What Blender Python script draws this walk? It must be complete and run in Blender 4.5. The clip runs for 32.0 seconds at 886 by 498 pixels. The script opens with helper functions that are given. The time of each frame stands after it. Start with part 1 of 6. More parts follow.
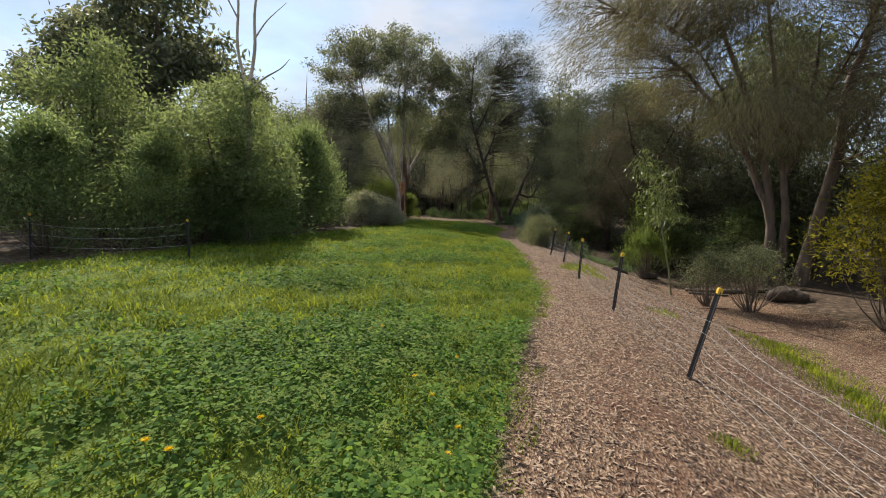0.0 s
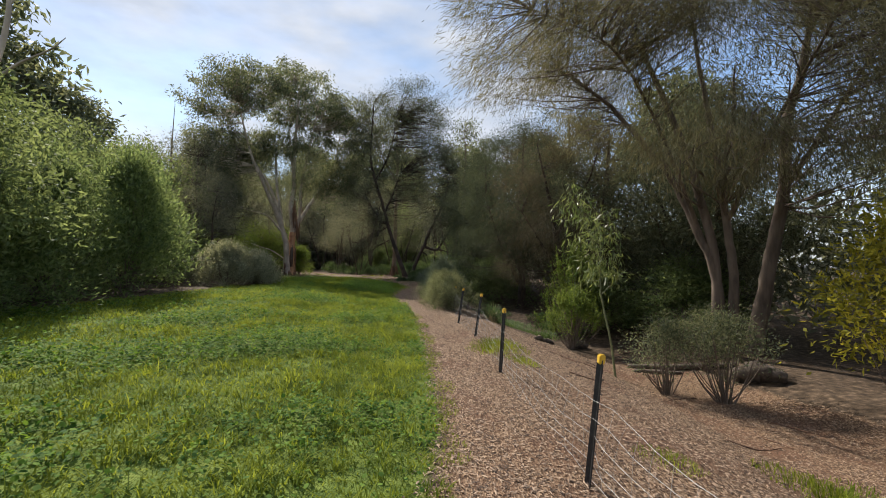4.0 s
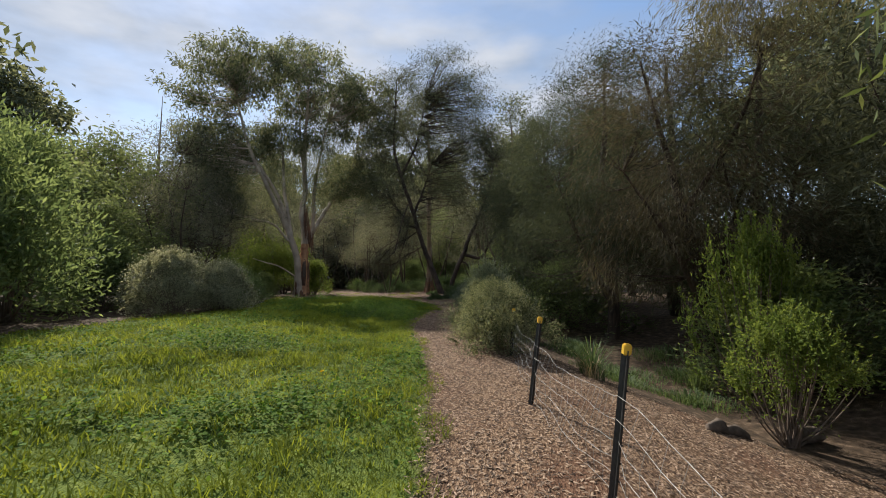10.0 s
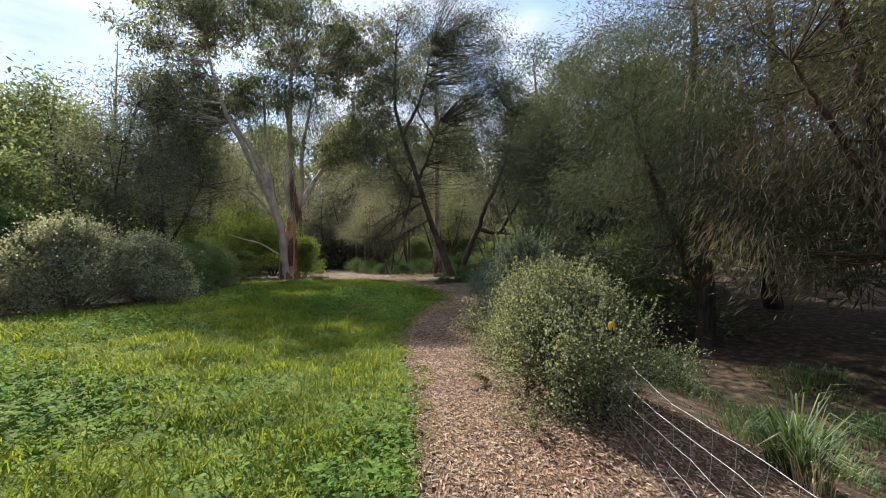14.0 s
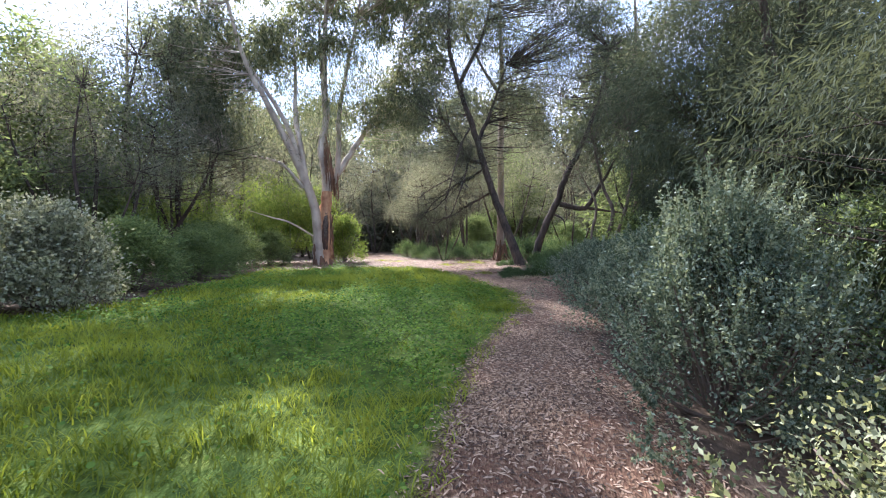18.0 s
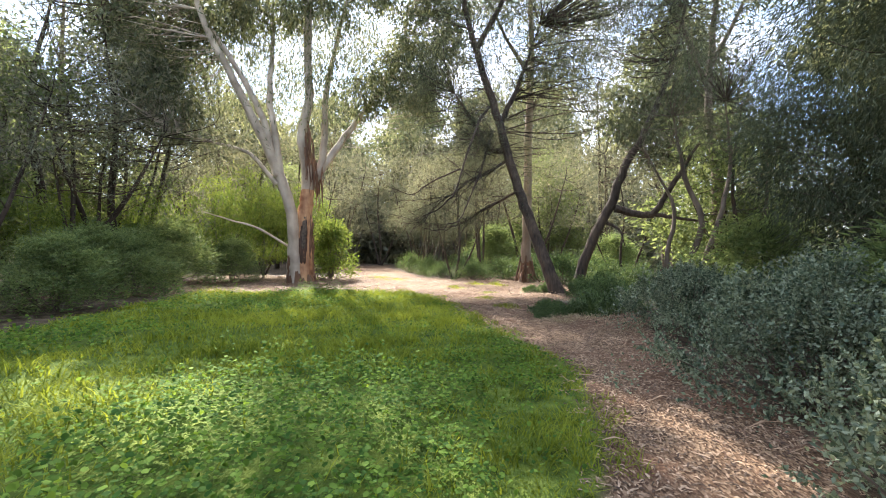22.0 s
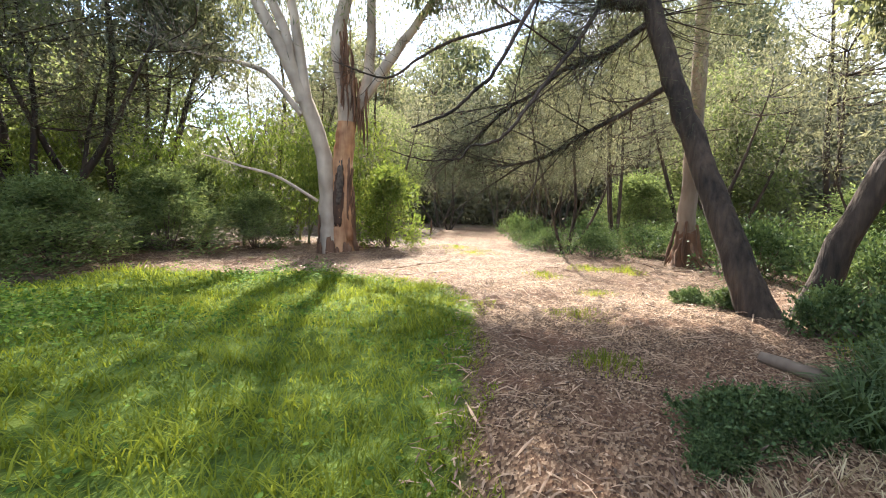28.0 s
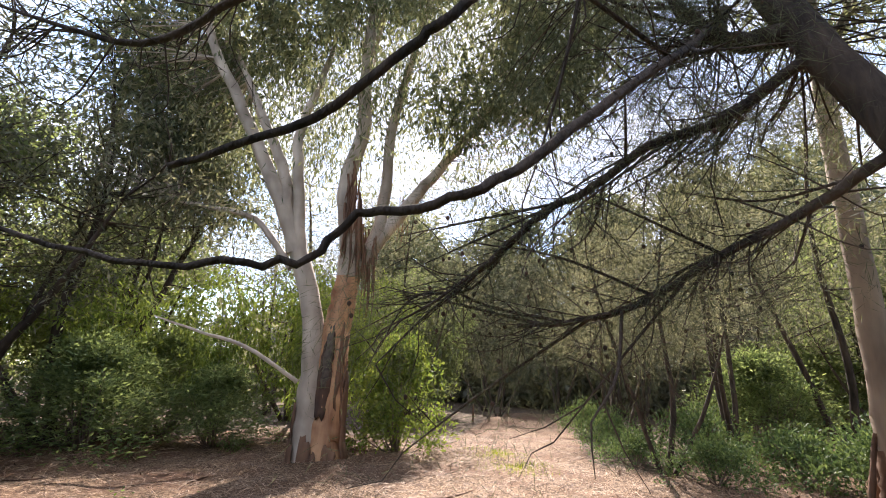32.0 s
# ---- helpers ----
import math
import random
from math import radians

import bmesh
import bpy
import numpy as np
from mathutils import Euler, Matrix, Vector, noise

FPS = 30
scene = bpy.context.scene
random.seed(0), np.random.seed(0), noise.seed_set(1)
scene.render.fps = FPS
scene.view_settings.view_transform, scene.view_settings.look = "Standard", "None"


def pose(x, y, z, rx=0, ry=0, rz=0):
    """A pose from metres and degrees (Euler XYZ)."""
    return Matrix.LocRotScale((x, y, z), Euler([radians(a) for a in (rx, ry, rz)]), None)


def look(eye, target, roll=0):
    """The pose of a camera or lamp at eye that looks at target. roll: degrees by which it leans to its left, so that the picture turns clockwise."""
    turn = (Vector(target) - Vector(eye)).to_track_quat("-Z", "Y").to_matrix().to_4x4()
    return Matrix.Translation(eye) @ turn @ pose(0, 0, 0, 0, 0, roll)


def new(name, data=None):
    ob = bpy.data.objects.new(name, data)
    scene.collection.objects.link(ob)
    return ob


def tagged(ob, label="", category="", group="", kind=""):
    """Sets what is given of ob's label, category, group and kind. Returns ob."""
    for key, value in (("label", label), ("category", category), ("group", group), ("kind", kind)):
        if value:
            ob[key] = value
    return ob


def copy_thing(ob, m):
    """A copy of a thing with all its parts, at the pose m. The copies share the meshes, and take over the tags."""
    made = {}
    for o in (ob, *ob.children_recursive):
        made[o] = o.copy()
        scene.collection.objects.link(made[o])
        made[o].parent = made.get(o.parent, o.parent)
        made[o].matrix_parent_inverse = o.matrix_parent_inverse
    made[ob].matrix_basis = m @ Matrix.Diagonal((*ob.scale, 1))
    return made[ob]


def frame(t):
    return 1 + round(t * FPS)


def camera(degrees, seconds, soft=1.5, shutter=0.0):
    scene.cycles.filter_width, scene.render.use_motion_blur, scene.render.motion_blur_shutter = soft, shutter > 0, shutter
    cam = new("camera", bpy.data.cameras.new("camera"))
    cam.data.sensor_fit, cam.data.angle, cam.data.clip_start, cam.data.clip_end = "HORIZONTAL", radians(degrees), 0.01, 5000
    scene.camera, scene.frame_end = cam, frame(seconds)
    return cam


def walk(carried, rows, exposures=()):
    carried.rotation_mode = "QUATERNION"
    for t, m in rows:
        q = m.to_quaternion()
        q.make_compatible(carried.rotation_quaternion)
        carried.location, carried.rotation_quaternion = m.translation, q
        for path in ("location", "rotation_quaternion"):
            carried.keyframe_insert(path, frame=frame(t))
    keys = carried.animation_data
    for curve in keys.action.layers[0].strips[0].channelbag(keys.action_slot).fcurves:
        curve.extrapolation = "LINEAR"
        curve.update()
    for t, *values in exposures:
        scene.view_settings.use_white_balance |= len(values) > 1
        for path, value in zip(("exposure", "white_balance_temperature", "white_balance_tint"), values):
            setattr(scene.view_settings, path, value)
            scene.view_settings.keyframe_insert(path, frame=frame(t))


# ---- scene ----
cam = camera(88.6, 32.0, soft=1.0)
METRES, EYE, TILT, LEAN, TURN = 35.0, 1.55, -5.6, -1.0, 0.0
ROWS = [
    (0.0, 0.0, 0.0, 0.0, 0.0, 0.0, -0.0),
    (0.5, 0.0024, 0.0056, -0.0003, -2.23, 1.84, 0.96),
    (1.0, 0.0064, 0.018, 0.002, -4.7, 3.45, 1.82),
    (1.5, 0.011, 0.0329, 0.0025, -6.13, 4.26, 2.28),
    (2.0, 0.0137, 0.0499, 0.0039, -7.08, 4.82, 2.37),
    (2.5, 0.0175, 0.0669, 0.0052, -7.83, 5.17, 1.99),
    (3.0, 0.0225, 0.0846, 0.0071, -9.56, 5.54, 1.1),
    (3.5, 0.0266, 0.1019, 0.009, -10.94, 6.35, 0.81),
    (5.5, 0.0453, 0.1697, 0.0114, -11.13, 7.23, 1.72),
    (6.0, 0.0495, 0.1837, 0.0128, -12.12, 7.74, 1.43),
    (6.5, 0.0536, 0.1989, 0.0131, -12.11, 7.67, 1.3),
    (7.0, 0.0565, 0.2152, 0.0126, -10.59, 8.16, 1.42),
    (7.5, 0.0611, 0.2327, 0.0126, -9.01, 9.51, 1.17),
    (8.0, 0.0649, 0.251, 0.0141, -8.42, 10.3, 1.02),
    (8.5, 0.069, 0.2692, 0.0146, -7.75, 10.33, 1.08),
    (9.0, 0.071, 0.2875, 0.0161, -6.93, 10.06, 1.92),
    (9.5, 0.0711, 0.3038, 0.018, -5.92, 9.75, 2.6),
    (10.0, 0.0714, 0.3207, 0.0207, -5.09, 9.04, 2.48),
    (10.5, 0.0709, 0.3355, 0.0231, -4.29, 8.71, 2.03),
    (11.0, 0.0725, 0.35, 0.0244, -3.25, 8.77, 1.66),
    (11.5, 0.073, 0.3648, 0.0255, -2.8, 8.55, 1.49),
    (12.0, 0.0739, 0.3784, 0.0268, -2.51, 7.91, 1.56),
    (12.5, 0.0754, 0.3947, 0.028, -2.5, 7.27, 1.8),
    (13.0, 0.0763, 0.4104, 0.0299, -3.34, 7.15, 2.28),
    (13.5, 0.0787, 0.4267, 0.0307, -4.02, 6.84, 2.44),
    (15.5, 0.0839, 0.4944, 0.0377, -2.4, 5.88, 2.11),
    (16.0, 0.0857, 0.5117, 0.0392, -0.44, 5.95, 2.25),
    (16.5, 0.0854, 0.5289, 0.0411, 1.69, 5.37, 2.21),
    (17.0, 0.0852, 0.5453, 0.0426, 3.29, 4.78, 1.87),
    (17.5, 0.0847, 0.5624, 0.0445, 3.41, 4.49, 1.5),
    (18.0, 0.0843, 0.5791, 0.046, 3.49, 4.47, 1.29),
    (18.5, 0.084, 0.5971, 0.0486, 4.53, 4.56, 1.06),
    (19.0, 0.082, 0.6139, 0.0517, 5.62, 4.89, 1.34),
    (19.5, 0.0816, 0.6314, 0.0541, 5.78, 5.08, 1.66),
    (20.0, 0.0802, 0.6483, 0.0556, 4.71, 4.91, 1.8),
    (20.5, 0.0802, 0.6643, 0.0569, 3.95, 4.72, 1.94),
    (21.0, 0.0808, 0.6797, 0.0592, 4.08, 4.73, 2.11),
    (21.5, 0.0812, 0.695, 0.0609, 4.85, 5.51, 1.48),
    (22.0, 0.085, 0.7091, 0.0618, 5.57, 5.88, -0.15),
    (22.5, 0.0886, 0.7216, 0.0612, 5.32, 5.61, -0.8),
    (23.0, 0.0926, 0.7353, 0.0629, 5.19, 5.26, -0.74),
    (23.5, 0.097, 0.7495, 0.0641, 6.42, 4.6, -0.63),
    (24.0, 0.0994, 0.7636, 0.0653, 8.6, 3.94, -0.82),
    (24.5, 0.102, 0.7768, 0.0661, 11.52, 3.14, -1.03),
    (25.0, 0.1053, 0.791, 0.0676, 14.27, 2.47, -1.5),
    (25.5, 0.1073, 0.8073, 0.0692, 16.46, 2.0, -1.92),
    (27.5, 0.107, 0.869, 0.0771, 22.74, 0.13, -2.92),
    (28.0, 0.1033, 0.8833, 0.0792, 23.89, 0.34, -2.7),
    (28.5, 0.1009, 0.8969, 0.0817, 24.85, 0.95, -2.69),
    (29.0, 0.0984, 0.9105, 0.0861, 25.28, 2.95, -3.11),
    (29.5, 0.0942, 0.9237, 0.0896, 25.57, 6.6, -3.71),
    (30.0, 0.0912, 0.9372, 0.0913, 26.61, 10.5, -4.24),
    (30.5, 0.0872, 0.9476, 0.0922, 28.0, 14.1, -4.25),
    (31.0, 0.0834, 0.9572, 0.0936, 29.35, 16.96, -4.52),
    (31.5, 0.081, 0.9676, 0.0948, 30.42, 19.37, -4.7),
    (32.0, 0.0792, 0.9768, 0.0952, 31.04, 21.53, -4.43),
]
walk(cam, [(t, pose(0, 0, EYE, TILT, LEAN, TURN) @ pose(METRES * x, METRES * y, METRES * z, 90 + pitch, roll, yaw)) for t, x, y, z, yaw, pitch, roll in ROWS],
     exposures=[(0.0, 0.58, 6500, 10), (6.0, 0.58, 6500, 10), (10.0, 0.42, 6500, 10), (11.0, 0.58, 6500, 10), (12.0, 0.55, 6450, 10), (13.0, 0.8, 6400, 10), (16.0, 1.5, 5700, 16), (17.0, 1.76, 5600, 20), (18.0, 2.18, 5600, 18), (20.0, 2.52, 6100, 13), (21.0, 2.42, 6250, 11), (22.0, 2.46, 6450, 11), (23.0, 2.33, 6450, 11), (24.0, 2.5, 6450, 10), (28.0, 2.45, 6450, 10), (29.0, 2.3, 6450, 10), (30.0, 1.88, 6400, 10), (32.0, 1.97, 6500, 17)])

# ---- world, sun, exposure ----
SUN = Vector((-0.352, 0.671, 0.653))
world = bpy.data.worlds.new("sky")
scene.world = world
world.use_nodes = True
wn, wl = world.node_tree.nodes, world.node_tree.links
wn.clear()
sky = wn.new("ShaderNodeTexSky")
sky.sky_type, sky.sun_disc = "NISHITA", False
sky.sun_elevation, sky.sun_rotation = math.asin(SUN.z), math.atan2(SUN.x, SUN.y)
sky.air_density, sky.dust_density = 1.0, 0.25
co = wn.new("ShaderNodeTexCoord")
cmap = wn.new("ShaderNodeMapping")
cmap.inputs["Scale"].default_value = (1.0, 1.0, 2.6)
cloud = wn.new("ShaderNodeTexNoise")
cloud.inputs["Scale"].default_value, cloud.inputs["Detail"].default_value = 2.3, 7.0
cramp = wn.new("ShaderNodeValToRGB")
cramp.color_ramp.elements[0].position, cramp.color_ramp.elements[1].position = 0.34, 0.58
cramp.color_ramp.elements[1].color = (0.9, 0.9, 0.9, 1)
cmix = wn.new("ShaderNodeMix")
cmix.data_type = "RGBA"
puff = wn.new("ShaderNodeTexNoise")
puff.inputs["Scale"].default_value, puff.inputs["Detail"].default_value = 4.5, 9.0
shade = wn.new("ShaderNodeValToRGB")
shade.color_ramp.elements[0].position, shade.color_ramp.elements[1].position = 0.36, 0.66
shade.color_ramp.elements[0].color, shade.color_ramp.elements[1].color = (2.3, 2.75, 3.5, 1), (4.3, 4.45, 4.75, 1)
bg = wn.new("ShaderNodeBackground")
bg.inputs["Strength"].default_value = 0.125
wout = wn.new("ShaderNodeOutputWorld")
wl.new(co.outputs["Generated"], cmap.inputs["Vector"])
wl.new(cmap.outputs["Vector"], cloud.inputs["Vector"])
wl.new(cmap.outputs["Vector"], puff.inputs["Vector"])
wl.new(puff.outputs["Fac"], shade.inputs["Fac"])
wl.new(shade.outputs["Color"], cmix.inputs[7])
wl.new(cloud.outputs["Fac"], cramp.inputs["Fac"])
wl.new(cramp.outputs["Color"], cmix.inputs[0])
wl.new(sky.outputs["Color"], cmix.inputs[6])
wl.new(cmix.outputs[2], bg.inputs["Color"])
wl.new(bg.outputs["Background"], wout.inputs["Surface"])
sun_data = bpy.data.lights.new("sun", "SUN")
sun_data.energy, sun_data.angle, sun_data.color = 4.6, radians(0.6), (1.0, 0.93, 0.82)
sun = new("sun", sun_data)
sun.matrix_world = look(SUN * 60, (0, 0, 0))


# ---- materials ----
def material(name, dark, light, scale=8.0, rough=0.8, bump=0.0, leaf=0.0, island=0.0, big=0.0, stretch=(1, 1, 1), metal=0.0, spec=0.5):
    """Two-tone noise colour, a coarse second tone, relief, and light let through for leaves."""
    m = bpy.data.materials.new(name)
    m.use_nodes = True
    n, l = m.node_tree.nodes, m.node_tree.links
    bsdf, out = n["Principled BSDF"], n["Material Output"]
    tc, mp = n.new("ShaderNodeTexCoord"), n.new("ShaderNodeMapping")
    mp.inputs["Scale"].default_value = stretch
    l.new(tc.outputs["Object"], mp.inputs["Vector"])
    fine = n.new("ShaderNodeTexNoise")
    fine.inputs["Scale"].default_value, fine.inputs["Detail"].default_value = scale, 5.0
    l.new(mp.outputs["Vector"], fine.inputs["Vector"])
    value = fine.outputs["Fac"]
    if big:
        wide = n.new("ShaderNodeTexNoise")
        wide.inputs["Scale"].default_value, wide.inputs["Detail"].default_value = big, 3.0
        l.new(tc.outputs["Object"], wide.inputs["Vector"])
        mixed = n.new("ShaderNodeMath")
        mixed.operation = "MULTIPLY_ADD"
        l.new(wide.outputs["Fac"], mixed.inputs[0])
        mixed.inputs[1].default_value = 0.8
        less = n.new("ShaderNodeMath")
        less.operation = "MULTIPLY_ADD"
        l.new(value, less.inputs[0])
        less.inputs[1].default_value, less.inputs[2].default_value = 0.6, -0.2
        l.new(less.outputs[0], mixed.inputs[2])
        value = mixed.outputs[0]
    if island:
        geo = n.new("ShaderNodeNewGeometry")
        add = n.new("ShaderNodeMath")
        add.operation = "MULTIPLY_ADD"
        l.new(geo.outputs["Random Per Island"], add.inputs[0])
        add.inputs[1].default_value = island
        sub = n.new("ShaderNodeMath")
        sub.operation = "SUBTRACT"
        l.new(value, sub.inputs[0])
        sub.inputs[1].default_value = island / 2
        l.new(sub.outputs[0], add.inputs[2])
        value = add.outputs[0]
    ramp = n.new("ShaderNodeValToRGB")
    ramp.color_ramp.elements[0].position, ramp.color_ramp.elements[1].position = 0.3, 0.7
    ramp.color_ramp.elements[0].color, ramp.color_ramp.elements[1].color = (*dark, 1), (*light, 1)
    l.new(value, ramp.inputs["Fac"])
    l.new(ramp.outputs["Color"], bsdf.inputs["Base Color"])
    bsdf.inputs["Roughness"].default_value, bsdf.inputs["Metallic"].default_value = rough, metal
    bsdf.inputs["Specular IOR Level"].default_value = spec
    if bump:
        b = n.new("ShaderNodeBump")
        b.inputs["Strength"].default_value, b.inputs["Distance"].default_value = min(1.0, bump * 20), bump
        l.new(fine.outputs["Fac"], b.inputs["Height"])
        l.new(b.outputs["Normal"], bsdf.inputs["Normal"])
    if leaf:
        tr, mx = n.new("ShaderNodeBsdfTranslucent"), n.new("ShaderNodeMixShader")
        mx.inputs[0].default_value = leaf
        warm = n.new("ShaderNodeMix")
        warm.data_type, warm.blend_type = "RGBA", "MULTIPLY"
        warm.inputs[0].default_value = 1.0
        warm.inputs[7].default_value = (1.3, 1.2, 0.8, 1)
        l.new(ramp.outputs["Color"], warm.inputs[6])
        l.new(warm.outputs[2], tr.inputs["Color"])
        l.new(bsdf.outputs["BSDF"], mx.inputs[1])
        l.new(tr.outputs["BSDF"], mx.inputs[2])
        l.new(mx.outputs[0], out.inputs["Surface"])
    return m


GRASS = material("grass_blades", (0.095, 0.136, 0.018), (0.295, 0.338, 0.050), 0.5, 0.75, leaf=0.5, island=0.3, big=1.3, spec=0.06)
WEED = material("weed_leaves", (0.046, 0.108, 0.022), (0.178, 0.282, 0.050), 5.0, 0.75, leaf=0.42, island=0.5, spec=0.1)
GUM_LEAF = material("gum_leaves", (0.090, 0.112, 0.072), (0.235, 0.255, 0.165), 0.6, 0.55, leaf=0.52, island=0.6, spec=0.15)
DARK_LEAF = material("sheoak_needles", (0.068, 0.080, 0.054), (0.160, 0.172, 0.116), 0.5, 0.7, leaf=0.40, island=0.5, spec=0.08)
RUST_LEAF = material("rusty_needles", (0.066, 0.060, 0.042), (0.145, 0.128, 0.090), 0.5, 0.7, leaf=0.30, island=0.4, spec=0.08)
# DARK_LEAF darkened by about a third: the near she-oaks' shade put into the colour
SHADE_LEAF = material("shaded_sheoak_needles", (0.046, 0.060, 0.040), (0.105, 0.122, 0.080), 0.5, 0.75, leaf=0.35, island=0.3, spec=0.06)
BROWN_LEAF = material("wispy_needles", (0.105, 0.100, 0.062), (0.235, 0.220, 0.140), 0.6, 0.7, leaf=0.5, island=0.4, spec=0.08)
WATTLE_LEAF = material("wattle_leaves", (0.105, 0.142, 0.066), (0.232, 0.285, 0.135), 0.8, 0.6, leaf=0.58, island=0.4, spec=0.12)
GREEN_LEAF = material("shrub_leaves", (0.100, 0.150, 0.070), (0.235, 0.300, 0.138), 0.8, 0.6, leaf=0.6, island=0.4, spec=0.12)
AIRY_LEAF = material("airy_leaves", (0.104, 0.112, 0.084), (0.235, 0.240, 0.186), 0.6, 0.7, leaf=0.5, island=0.6, spec=0.12)
BRIGHT_LEAF = material("bright_leaves", (0.110, 0.170, 0.040), (0.230, 0.290, 0.075), 1.0, 0.6, leaf=0.5, island=0.4, spec=0.12)
PALE_LEAF = material("pale_saltbush_leaves", (0.17, 0.185, 0.125), (0.42, 0.435, 0.33), 2.0, 0.6, leaf=0.45, island=0.6, spec=0.3)
SILVER_LEAF = material("saltbush_leaves", (0.066, 0.086, 0.047), (0.305, 0.328, 0.205), 2.0, 0.6, leaf=0.45, island=0.6, spec=0.15)
GREY_LEAF = material("grey_saltbush_leaves", (0.078, 0.114, 0.080), (0.285, 0.330, 0.240), 2.0, 0.65, leaf=0.3, island=0.6, spec=0.15)
YELLOW_LEAF = material("yellow_wattle_leaves", (0.16, 0.165, 0.025), (0.38, 0.35, 0.05), 1.5, 0.6, leaf=0.58, island=0.5, spec=0.12)
PALE_BARK = material("pale_gum_bark", (0.235, 0.185, 0.142), (0.57, 0.475, 0.375), 3.5, 0.75, 0.010, big=1.6, stretch=(1, 1, 0.25))
PEEL_BARK = material("orange_peeled_bark", (0.20, 0.080, 0.036), (0.58, 0.325, 0.165), 6.0, 0.75, 0.012, big=2.4, stretch=(1.4, 1.4, 0.22))
DARK_BARK = material("dark_furrowed_bark", (0.018, 0.013, 0.010), (0.100, 0.068, 0.048), 20.0, 0.95, 0.05, big=1.6, stretch=(1, 1, 0.2))
BROWN_BARK = material("brown_tree_bark", (0.07, 0.05, 0.037), (0.22, 0.165, 0.125), 10.0, 0.9, 0.015, big=0.9, stretch=(1, 1, 0.2))
TAN_BARK = material("tan_gum_bark", (0.15, 0.105, 0.075), (0.40, 0.30, 0.22), 5.0, 0.8, 0.008, big=0.8, stretch=(1, 1, 0.25))
STRIP_BARK = material("hanging_bark_strips", (0.05, 0.024, 0.015), (0.21, 0.11, 0.062), 6.0, 0.85, 0.004, island=0.4, stretch=(1, 1, 0.2))
CHIP = material("wood_chips", (0.062, 0.037, 0.024), (0.42, 0.295, 0.20), 30.0, 0.85, island=0.7)
DRY_LEAF = material("dry_gum_leaves", (0.080, 0.042, 0.025), (0.34, 0.225, 0.145), 20.0, 0.7, island=0.8)
GASH = material("rotted_wood", (0.018, 0.012, 0.010), (0.12, 0.065, 0.04), 6.0, 0.95, 0.02, big=2.0, stretch=(1, 1, 0.3))
RIBBON = material("shed_bark_ribbons", (0.12, 0.062, 0.036), (0.40, 0.265, 0.170), 14.0, 0.75, island=0.8)
LUSH = material("lush_leaves", (0.054, 0.096, 0.040), (0.145, 0.206, 0.084), 3.0, 0.6, leaf=0.35, island=0.5, spec=0.25)
STRAW = material("dry_straw", (0.28, 0.21, 0.12), (0.52, 0.43, 0.28), 10.0, 0.75, island=0.6, leaf=0.2)
LOG = material("weathered_log", (0.035, 0.026, 0.02), (0.17, 0.13, 0.10), 12.0, 0.92, 0.02, big=1.0)
POST = material("black_painted_steel", (0.012, 0.012, 0.013), (0.035, 0.034, 0.034), 30.0, 0.5, 0.001)
CAP = material("yellow_plastic", (0.62, 0.36, 0.03), (0.80, 0.52, 0.06), 8.0, 0.45, 0.0005)
WIRE = material("galvanised_wire", (0.26, 0.26, 0.255), (0.44, 0.44, 0.43), 20.0, 0.5, metal=0.6)
PETAL = material("yellow_petals", (0.75, 0.52, 0.01), (0.90, 0.70, 0.03), 10.0, 0.5, leaf=0.2)
STEM = material("green_stems", (0.10, 0.12, 0.05), (0.20, 0.21, 0.10), 10.0, 0.6)


